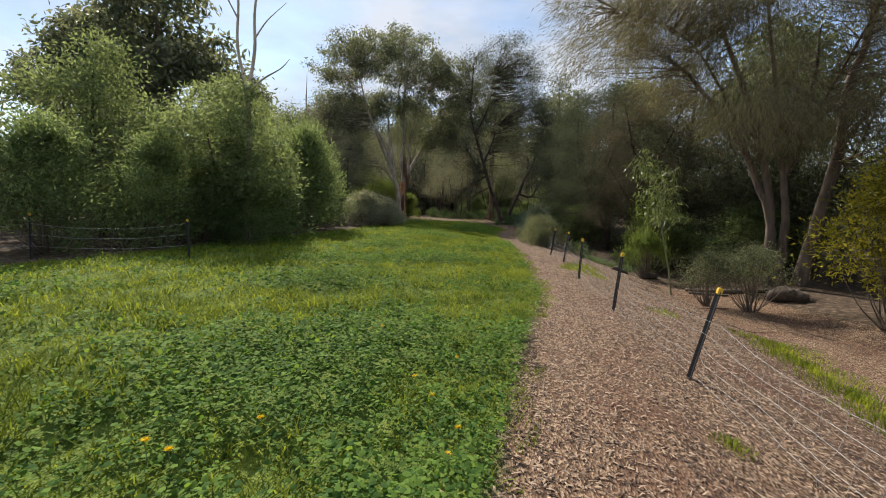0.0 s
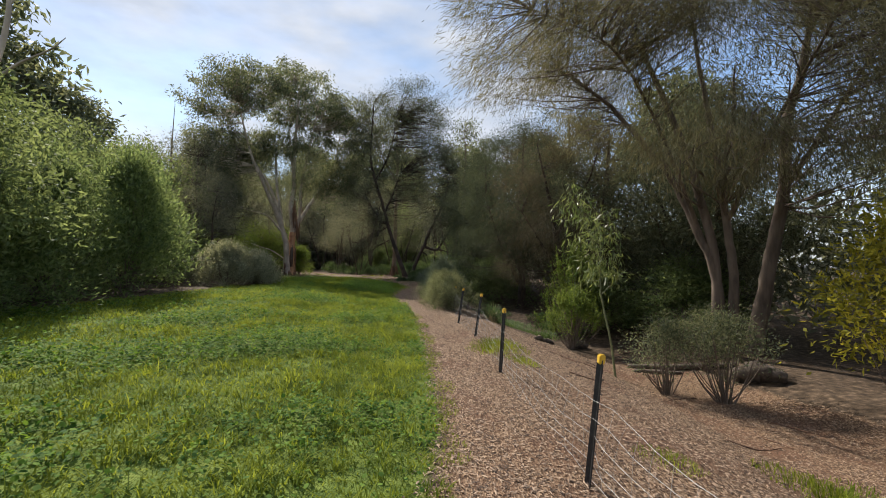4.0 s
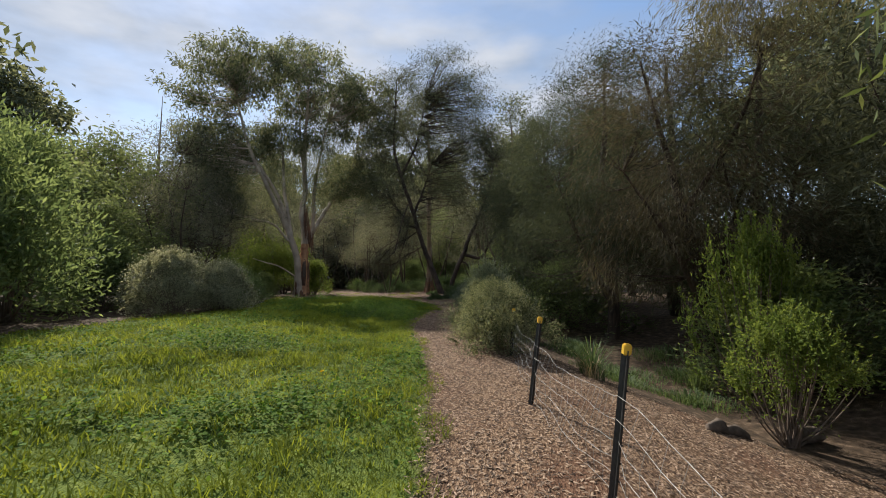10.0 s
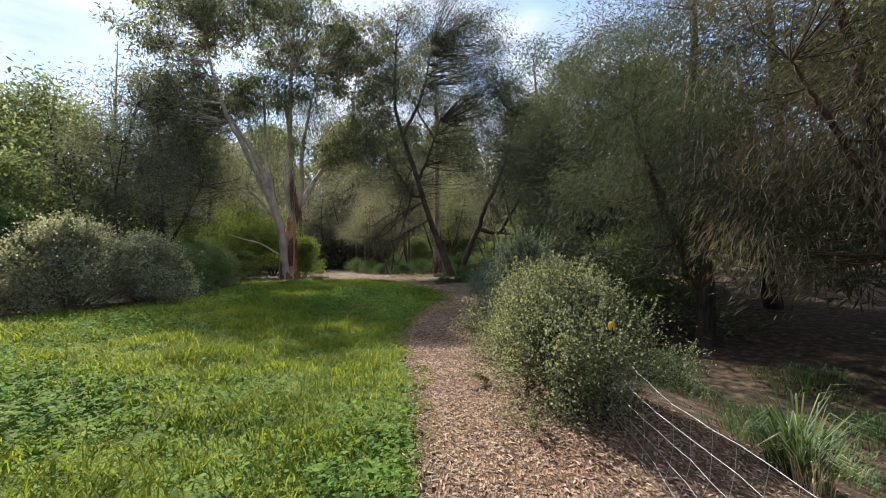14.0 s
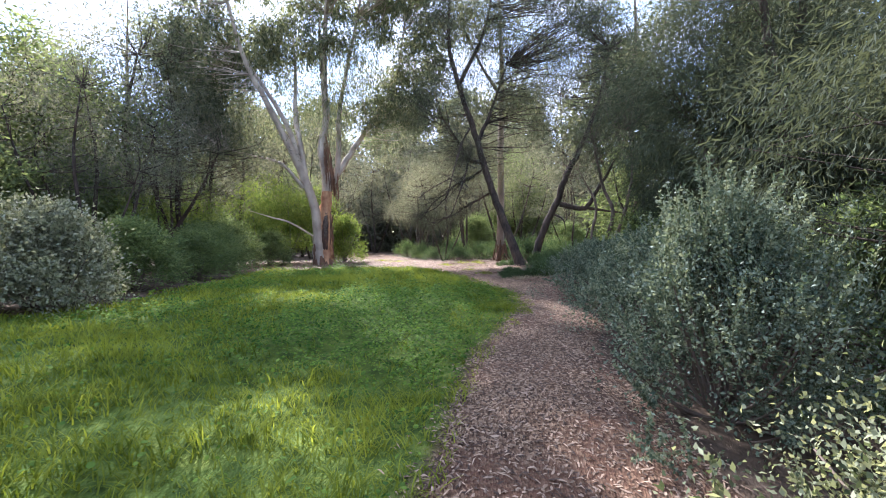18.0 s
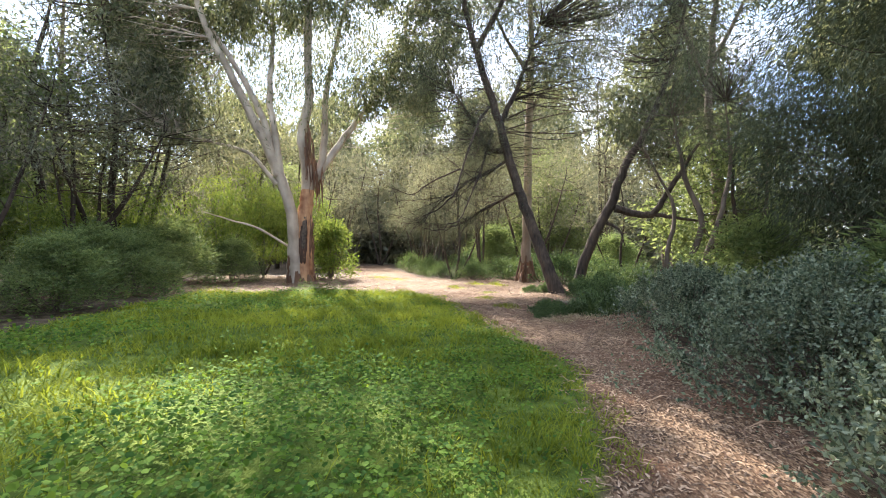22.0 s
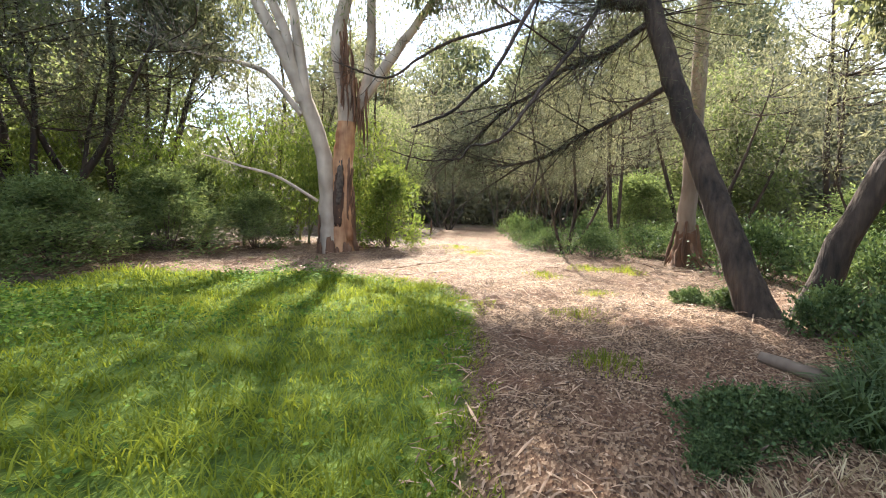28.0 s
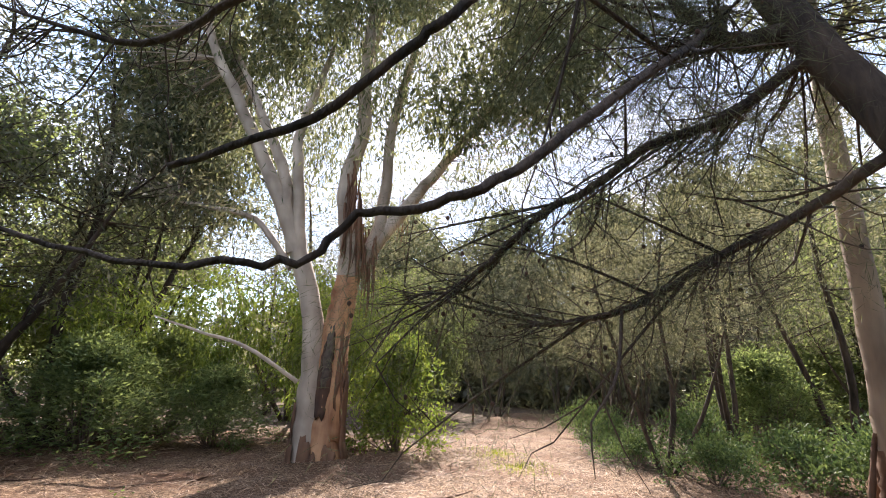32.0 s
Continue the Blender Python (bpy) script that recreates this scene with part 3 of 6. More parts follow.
def weed_field():
    rng = np.random.default_rng(12)
    n = 860000
    x, y = rng.uniform(-8, 4.2, n), rng.uniform(-1.0, 37.5, n)
    keep = (on_lawn(x, y) > 0.05) & ((clover_beds(x, y) + rng.normal(0, 0.12, n) > 0.78) | (rng.uniform(0, 1, n) < 0.03))
    keep &= rng.uniform(0, 1, n) < np.interp(lane(y) - x, [0, 4, 9], [1.0, 0.7, 0.3])
    x, y = x[keep], y[keep]
    n = len(x)
    h = rng.uniform(0.02, 0.18, n) ** 0.85 * np.clip((clover_beds(x, y) - 0.70) * 3.2, 0.45, 1.0) * (0.2 + 1.7 * patch_noise(x, y, 0.45, 13))
    c = np.stack([x, y, height(x, y) + h], 1)
    d = unit(np.stack([rng.normal(0, 1, n), rng.normal(0, 1, n), rng.normal(0.25, 0.3, n)], 1))
    size = rng.uniform(0.020, 0.044, n) * np.interp(y, [20, 24], [1.0, 0.85]) * np.interp(lane(y) - x, [0, 3, 8], [1.0, 1.1, 1.5])
    side = unit(np.cross(d, np.array([0, 0, 1.0]) + rng.normal(0, 0.25, (n, 3))))
    up = np.cross(side, d)
    s = size[:, None]
    v = np.stack([c, c + d * s * 0.35 + side * s * 0.42, c + d * s * 0.85 + side * s * 0.36 - up * s * 0.1, c + d * s * 0.95,
                  c + d * s * 0.85 - side * s * 0.36 - up * s * 0.1, c + d * s * 0.35 - side * s * 0.42], 1).reshape(-1, 3)
    q = np.arange(n)[:, None] * 6
    tagged(new("clover", bare_build("clover", v, [q + np.array([[0, 1, 2, 3]]), q + np.array([[0, 3, 4, 5]])], WEED)),
           "dense patches of broad-leaved clover and weeds in the lawn", "weeds", kind="stuff")


def splinters(name, label, n, box, rule, size, width, thick, mat, seed, lift=0.006):
    """Loose slivers of wood or dry leaf lying on the ground, as thin wedges."""
    rng = np.random.default_rng(seed)
    x, y = rng.uniform(box[0], box[1], n), rng.uniform(box[2], box[3], n)
    keep = rule(x, y, rng)
    x, y = x[keep], y[keep]
    n = len(x)
    a, ln = rng.uniform(0, 2 * np.pi, n), rng.uniform(*size, n)[:, None]
    e = 0.02
    sx, sy = (height(x + e, y) - height(x - e, y)) / (2 * e), (height(x, y + e) - height(x, y - e)) / (2 * e)
    d = np.stack([np.cos(a), np.sin(a), sx * np.cos(a) + sy * np.sin(a) + rng.normal(0, 0.16, n)], 1)
    sd = np.stack([-np.sin(a), np.cos(a), -sx * np.sin(a) + sy * np.cos(a) + rng.normal(0, 0.25, n)], 1) * rng.uniform(*width, n)[:, None] / 2
    c = np.stack([x, y, height(x, y) + rng.uniform(0.0, lift * 2, n)], 1)
    bow = np.zeros((n, 3))
    bow[:, 2] = rng.normal(0.15, 0.2, n) * ln[:, 0] * 0.4
    top = np.array([0, 0, thick])
    v = np.stack([c - d * ln / 2 - sd * 0.5, c - d * ln / 2 + sd * 0.5, c + bow + sd, c + bow - sd, c + bow + top, c + d * ln / 2], 1).reshape(-1, 3)
    q = np.arange(n)[:, None] * 6
    tagged(new(name, bare_build(name, v, [np.vstack([q + np.array([[0, 1, 4]]), q + np.array([[1, 2, 4]]), q + np.array([[2, 5, 4]]), q + np.array([[5, 3, 4]]), q + np.array([[3, 0, 4]])])], mat)),
           label, "litter", kind="stuff")


def chip_rule(x, y, rng):
    s = x - lane(y)
    return (on_litter(x, y) > -0.05 - 0.12 * rng.uniform(0, 1, len(x))) & (y < 44) & (rng.uniform(0, 1, len(x)) < np.interp(s, [0, 2.5, 4.5, 7], [1, 1.0, 0.75, 0.35])) & (rng.uniform(0, 1, len(x)) < np.interp(y, [25, 31], [1.0, 0.3]))


def leaf_rule(x, y, rng):
    return (on_litter(x, y) > -0.3) & (rng.uniform(0, 1, len(x)) < np.interp(y, [0, 22, 28, 34, 44], [0.04, 0.14, 0.7, 1.0, 0.7]))


# ---- wire fence along the path ----
POSTS = [(2.35, 1.4, 4, 0.93), (2.58, 4.55, 15, 0.95), (2.84, 7.35, 6, 0.93), (3.30, 10.8, 3, 0.93), (3.78, 14.0, 8, 0.92), (3.88, 16.1, 8, 0.90), (4.45, 19.3, 5, 0.80), (4.75, 22.3, 3, 0.95)]


def star_post(x, y, lean, h, parent):
    """A Y-section steel picket with a square yellow cap."""
    bm = bmesh.new()
    for k in range(3):
        m = Matrix.Rotation(k * 2.0944 + 0.4, 4, "Z") @ Matrix.Translation((0.014, 0, h / 2 - 0.15))
        bmesh.ops.create_cube(bm, size=1, matrix=m @ Matrix.Diagonal((0.030, 0.007, h + 0.3, 1)))
    for k in range(7):
        bmesh.ops.create_cone(bm, cap_ends=True, segments=8, radius1=0.005, radius2=0.005, depth=0.030,
                              matrix=Matrix.Translation((0.026, 0.004, 0.12 + k * 0.11)) @ Matrix.Rotation(1.5708, 4, "X"))
    me = bpy.data.meshes.new("fence_post")
    bm.to_mesh(me)
    bm.free()
    me.materials.append(POST)
    ob = under(new("fence_post", me), parent)
    ob.matrix_local = Matrix.Translation((x, y, float(height(x, y)))) @ Matrix.Rotation(radians(lean), 4, "Y")
    bm = bmesh.new()
    g = bmesh.ops.create_cube(bm, size=1, matrix=Matrix.Translation((0, 0, h + 0.005)) @ Matrix.Diagonal((0.050, 0.050, 0.074, 1)))
    bmesh.ops.bevel(bm, geom=bm.edges[:], offset=0.009, segments=2, affect="EDGES")
    me = bpy.data.meshes.new("cap")
    bm.to_mesh(me)
    bm.free()
    me.materials.append(CAP)
    under(new("cap", me), ob, "square yellow plastic safety cap")
    return ob


def wire_fence(posts, label, levels, seed, gauge=0.0017):
    rng = np.random.default_rng(seed)
    f = tagged(new("wire_fence"), label, "fence")
    for x, y, lean, h in posts:
        star_post(x, y, lean, h, f)
    rows = []
    for li, lv in enumerate(levels):
        pts = []
        for (x0, y0, l0, h0), (x1, y1, l1, h1) in zip(posts, posts[1:]):
            a = np.array([x0 + math.sin(radians(l0)) * lv, y0, float(height(x0, y0)) + lv])
            b = np.array([x1 + math.sin(radians(l1)) * lv, y1, float(height(x1, y1)) + lv])
            for t in np.linspace(0, 1, 16, endpoint=False):
                q = a + (b - a) * t
                q[2] -= (0.05 + 0.10 * lv) * 4 * t * (1 - t)
                q[0] += 0.03 * math.sin(t * 9 + li) + 0.10 * 4 * t * (1 - t) * lv
                pts.append(q + rng.normal(0, 0.004, 3))
        pts.append(b)
        rows.append(np.array(pts))
        v, q = tube(rows[-1], [gauge, gauge], 5)
        under(new("wire", bare_build("wire", v, [q], WIRE, True)), f)
    for i in range(1, len(rows[0]) - 1):
        if i % 16 == 0:
            continue
        p = [r[i] + rng.normal(0, 0.012, 3) * [0, 1, 0] for r in rows]
        v, q = tube(np.array(p), [0.0012, 0.0012], 4)
        under(new("stay_wire", bare_build("stay_wire", v, [q], WIRE)), f)
    return f


wire_fence(POSTS, "sagging wire mesh fence on black steel posts with yellow caps", [0.05, 0.14, 0.24, 0.36, 0.49, 0.63], 4)
wire_fence([(-12.6, 9.6, 0, 1.0), (-9.2, 10.1, 2, 1.0), (-5.9, 10.5, 0, 0.85)], "wire fence on dark posts before the shrubs at the lawn's edge", [0.30, 0.55, 0.80], 6, 0.004)


# ---- the big pale gum at the end of the lawn ----
def gum():
    x, y, z = -3.83, 40.74, 0.10

    def rel(pts):
        return [(a - x, b - y, c - z) for a, b, c in pts]

    limbs = [
        (rel([(-3.87, 40.70, -0.1), (-3.92, 40.64, 1.3), (-4.01, 40.56, 2.6), (-4.38, 40.24, 4.07), (-4.95, 39.75, 5.6), (-5.6, 39.2, 7.2), (-6.3, 38.6, 9.0), (-7.2, 38.6, 12.6)]), [0.38, 0.235, 0.205, 0.18, 0.15, 0.12, 0.09, 0.045]),
        (rel([(-3.66, 40.86, -0.1), (-3.68, 40.86, 0.7), (-3.67, 40.88, 1.6), (-3.64, 40.9, 2.6), (-3.58, 40.97, 3.5)]), [0.44, 0.33, 0.29, 0.26, 0.235]),
        (rel([(-3.6, 40.95, 3.3), (-3.6, 40.93, 4.2), (-3.75, 40.81, 5.5), (-3.58, 40.97, 7.0), (-3.62, 40.93, 9.5), (-3.3, 41.2, 15.5)]), [0.225, 0.21, 0.18, 0.155, 0.13, 0.05]),
        (rel([(-3.55, 41.0, 3.5), (-3.22, 41.29, 4.4), (-3.14, 41.35, 5.3), (-3.1, 41.4, 7.1), (-2.8, 41.6, 9.0), (-1.9, 42.1, 14.0)]), [0.17, 0.15, 0.13, 0.11, 0.08, 0.04]),
        (rel([(-3.5, 41.05, 3.7), (-2.81, 41.66, 5.1), (-2.29, 42.13, 6.1), (-1.6, 42.7, 7.4), (-0.7, 43.3, 9.2), (-0.2, 43.4, 12.4)]), [0.15, 0.13, 0.11, 0.09, 0.07, 0.03]),
        (rel([(-4.4, 40.2, 3.9), (-4.72, 39.94, 5.6), (-5.1, 39.6, 6.7), (-5.9, 39.5, 8.0), (-7.0, 39.6, 9.6)]), [0.14, 0.12, 0.10, 0.08, 0.03]),
        (rel([(-4.3, 40.3, 3.8), (-4.48, 40.15, 5.4), (-4.7, 40.2, 6.8), (-4.9, 40.8, 8.6), (-5.2, 41.4, 11.0)]), [0.14, 0.12, 0.10, 0.08, 0.03]),
        (rel([(-4.1, 40.45, 1.45), (-4.86, 39.81, 2.03), (-5.45, 39.28, 2.25), (-6.1, 38.7, 2.5)]), [0.045, 0.04, 0.03, 0.015]),
        (rel([(-4.4, 40.2, 3.6), (-5.2, 39.8, 4.6), (-6.2, 39.4, 4.9), (-7.4, 39.2, 5.2)]), [0.08, 0.06, 0.045, 0.02]),
        (rel([(-3.6, 40.9, 8.0), (-4.0, 41.6, 10.0), (-4.2, 42.2, 12.5)]), [0.11, 0.08, 0.03]),
    ]
    blobs = [(-4.4, -1.6, 9.0, 2.3, 2.2, 1.9), (-4.4, -1.6, 12.8, 1.8, 1.9, 1.5), (-1.9, 0.2, 14.9, 1.7, 1.8, 1.5), (1.0, 1.2, 15.6, 1.7, 1.8, 1.4), (3.3, 2.0, 13.8, 1.7, 1.8, 1.5),
             (3.8, 2.4, 12.0, 1.9, 1.8, 1.5), (-2.2, 0.0, 12.8, 2.2, 2.0, 1.5), (0.2, 0.4, 13.8, 1.4, 1.4, 1.0), (-5.2, -1.6, 6.4, 1.5, 1.5, 1.1), (-5.2, -1.8, 11.0, 1.5, 1.7, 1.4),
             (1.9, 1.2, 12.2, 1.7, 1.6, 1.4), (-3.6, -0.6, 14.6, 1.2, 1.3, 1.0), (4.7, 2.4, 10.2, 1.4, 1.3, 1.1), (-0.4, 0.2, 16.0, 1.5, 1.5, 0.9),
             (-2.0, -3.4, 13.4, 2.2, 2.0, 1.6), (-4.2, -2.6, 14.2, 1.6, 1.6, 1.2),
             (1.4, -2.8, 13.2, 2.2, 2.0, 1.6), (4.4, -0.4, 12.8, 1.9, 2.0, 1.5), (-5.4, -3.2, 12.6, 1.8, 1.8, 1.4), (0.2, 3.0, 14.0, 2.5, 2.0, 1.8), (-0.5, -2.2, 14.3, 1.6, 1.6, 1.1),
             (-5.8, -1.2, 8.6, 1.7, 1.5, 1.4), (4.3, 1.8, 8.8, 1.6, 1.4, 1.3), (-6.0, -1.0, 9.8, 1.0, 1.2, 1.0), (5.6, 1.8, 11.4, 1.1, 1.1, 0.9)]
    t = tree("gum_tree", "large pale-trunked gum tree with peeling orange bark", x, y, limbs, blobs, PALE_BARK, GUM_LEAF, clumps=640, per=64, spread=0.27, ln=0.24, wd=0.075,
             droop=1.3, seed=21, z=z, thick=0.016, sides=14, limb_mats=(PALE_BARK, PEEL_BARK))
    rng = np.random.default_rng(5)
    inner = clump_centres(rng, [(-1.6, -0.6, 7.6, 2.6, 1.8, 1.8), (1.4, 1.4, 8.4, 2.0, 1.6, 2.0), (-4.2, -1.4, 7.4, 1.9, 1.5, 1.9), (2.6, 2.2, 6.6, 1.8, 1.4, 1.6), (0.2, 0.4, 6.8, 1.6, 1.2, 1.4), (0.4, 0.2, 9.0, 3.6, 1.6, 1.5), (4.0, 2.2, 8.2, 1.6, 1.3, 1.4), (-5.6, -1.8, 8.0, 1.6, 1.3, 1.4), (-3.0, -1.0, 10.0, 2.2, 1.6, 1.2), (1.6, 1.0, 10.4, 2.4, 1.6, 1.2), (0.0, 0.2, 8.8, 3.0, 1.6, 1.2), (1.2, 0.6, 7.4, 1.6, 1.0, 1.4), (-1.6, -0.4, 6.4, 1.4, 1.0, 1.0), (3.0, 1.6, 6.6, 1.4, 1.0, 1.2)], 720)
    lv, lf = foliage(rng, inner, 30, 0.30, 0.19, 0.036, 2.2, 1.2)
    under(new("leaf_spray", bare_build("leaf_spray", lv, [lf], GUM_LEAF)), t)
    low = clump_centres(rng, [(-5.2, -1.4, 7.8, 1.6, 1.3, 1.5), (-3.0, -1.2, 9.6, 1.8, 1.4, 1.2), (3.4, 2.0, 8.2, 1.6, 1.3, 1.5), (1.6, 0.6, 10.4, 1.6, 1.4, 1.0), (-0.6, -0.6, 10.0, 1.4, 1.2, 1.0), (-6.0, -1.6, 10.0, 1.2, 1.2, 1.2), (-4.4, -1.2, 6.6, 1.2, 1.0, 0.9), (4.6, 2.0, 9.8, 1.2, 1.2, 1.2),
                               (-5.4, -0.6, 6.0, 1.5, 1.2, 1.1), (-4.6, 0.2, 7.4, 1.6, 1.2, 1.2), (-3.6, -0.6, 5.4, 1.0, 1.0, 0.8), (-5.9, 0.2, 8.6, 1.4, 1.3, 1.2),
                               (-1.0, 0.5, 10.6, 2.5, 1.5, 1.0), (-3.2, -0.2, 9.4, 1.8, 1.4, 1.0),
                               (3.8, 1.2, 8.0, 1.3, 1.0, 1.2), (2.2, 1.0, 7.1, 1.0, 0.8, 0.8), (4.4, 1.2, 7.0, 0.9, 0.8, 0.8)], 520)
    lv, lf = foliage(rng, low, 52, 0.25, 0.22, 0.065, 1.6, 0.9)
    under(new("lower_crown", bare_build("lower_crown", lv, [lf], GUM_LEAF)), t)
    nodes = np.vstack([spline(p, 5) for p, _ in limbs])
    tv, tf = twigs(rng, nodes[nodes[:, 2] > 4.6], np.vstack([inner[::3], low[::2]]), 0.008, 4, 0.05)
    tagged(under(new("branchwork", bare_build("branchwork", tv, [tf], PALE_BARK, True)), t), kind="stuff")
    front = np.array([0.67, -0.74])
    along = np.array([0.74, 0.67])

    def strip(side, out, z0, ln, w, mat, label=""):
        """A flake of bark: a thin bent plate hanging down the trunk's face."""
        c = np.array([0.18, 0.14])
        pts = []
        for u in np.linspace(0, 1, 6):
            r = out + 0.05 * math.sin(u * 2.2 + side * 7) * (0.4 + u)
            p = c + front * r + along * (side + 0.03 * math.sin(5 * u + z0))
            pts.append((*p, z0 - ln * u))
        v, f = tube(np.array(pts), [w * 0.7, w, w * 0.8, w * 0.25], 6, 0.35, rng)
        under(new("bark_strip", bare_build("bark_strip", v, [f], mat, True)), t, label)

    def plate(stem, spread_of, z0, z1, mat, label="", off=0.018, rows=9, cols=7):
        """A jagged sheet that hugs the stem, from angle to angle seen from the lawn."""
        pts, radii = limbs[stem]
        pts = spline(pts, 5)
        rad = np.interp(np.linspace(0, 1, len(pts)), np.linspace(0, 1, len(radii)), radii)
        v = []
        for i, zz in enumerate(np.linspace(z0, z1, rows)):
            c = np.array([np.interp(zz, pts[:, 2], pts[:, 0]), np.interp(zz, pts[:, 2], pts[:, 1])])
            r = np.interp(zz, pts[:, 2], rad) + off
            taper = 0.35 + 0.65 * math.sin(math.pi * (0.12 + 0.76 * i / (rows - 1)))
            lo, hi = np.array(spread_of) * (1 + rng.normal(0, 0.10, 2))
            mid_a = (lo + hi) / 2
            for j in range(cols):
                an = mid_a + (hi - lo) * (j / (cols - 1) - 0.5) * taper
                lift = r + (0.012 * rng.uniform() if 0 < j < cols - 1 else -0.012)
                p = c + lift * (front * math.cos(an) + along * math.sin(an))
                v.append((*p, zz + rng.normal(0, 0.03)))
        i, j = np.meshgrid(np.arange(rows - 1), np.arange(cols - 1), indexing="ij")
        f = np.stack([i * cols + j, i * cols + j + 1, (i + 1) * cols + j + 1, (i + 1) * cols + j], -1).reshape(-1, 4)
        v = np.array(v)
        back = v.copy()
        back[:, :2] -= front * 0.03
        sides = np.concatenate([np.arange(cols), np.arange(1, rows) * cols + cols - 1, (rows - 1) * cols + np.arange(cols - 2, -1, -1), np.arange(rows - 2, 0, -1) * cols])
        nxt = np.roll(sides, -1)
        n = len(v)
        rim = np.stack([sides, sides + n, nxt + n, nxt], 1)
        under(new("bark_plate", bare_build("bark_plate", np.vstack([v, back]), [f, f[:, ::-1] + n, rim], mat, True)), t, label)

    plate(1, (-0.95, 0.10), 0.75, 2.25, GASH, "dark rotted gash in the trunk", 0.016, 12)
    plate(1, (-0.62, -0.05), 1.25, 2.38, LOG, "dark rotted gash in the trunk", 0.030, 10)
    plate(1, (0.05, 1.05), 0.35, 2.30, PEEL_BARK, "orange-red bark plate beside the gash", 0.034, 12)
    plate(1, (0.75, 1.35), 0.1, 1.6, STRIP_BARK, "", 0.05, 9)
    plate(1, (0.25, 0.55), 0.9, 2.42, STRIP_BARK, "", 0.052, 10, 4)
    plate(0, (-1.3, -0.85), -0.1, 1.0, STRIP_BARK, "", 0.03)
    for k in range(12):
        a0 = -1.3 + (k % 6) * 0.42 + 0.2 * (k > 5)
        plate(k % 2, (a0, a0 + 0.5), -0.15, rng.uniform(0.15, 0.55), STRIP_BARK, "", 0.045 + 0.012 * (k > 5), 5, 5)
    for k in range(26):
        strip(rng.uniform(-0.10, 0.26), rng.uniform(0.17, 0.24), rng.uniform(4.4, 6.0), rng.uniform(0.6, 1.5), rng.uniform(0.012, 0.045), STRIP_BARK, "dark red-brown hanging bark strip")
    for k in range(34):
        strip(rng.uniform(0.22, 0.62), rng.uniform(-0.05, 0.22), rng.uniform(3.9, 4.5), rng.uniform(0.6, 1.5), rng.uniform(0.010, 0.030), STRIP_BARK, "dark red-brown hanging bark strip")
    for k in range(6):
        strip(rng.uniform(1.05, 1.30), rng.uniform(-0.35, -0.25), rng.uniform(5.3, 5.6), rng.uniform(0.9, 1.6), rng.uniform(0.006, 0.012), STRIP_BARK, "dark red-brown hanging bark strip")
    for k in range(8):
        strip(rng.uniform(0.10, 0.26), rng.uniform(0.24, 0.28), rng.uniform(1.4, 2.3), rng.uniform(0.6, 1.3), rng.uniform(0.015, 0.03), STRIP_BARK)
    return t


gum()


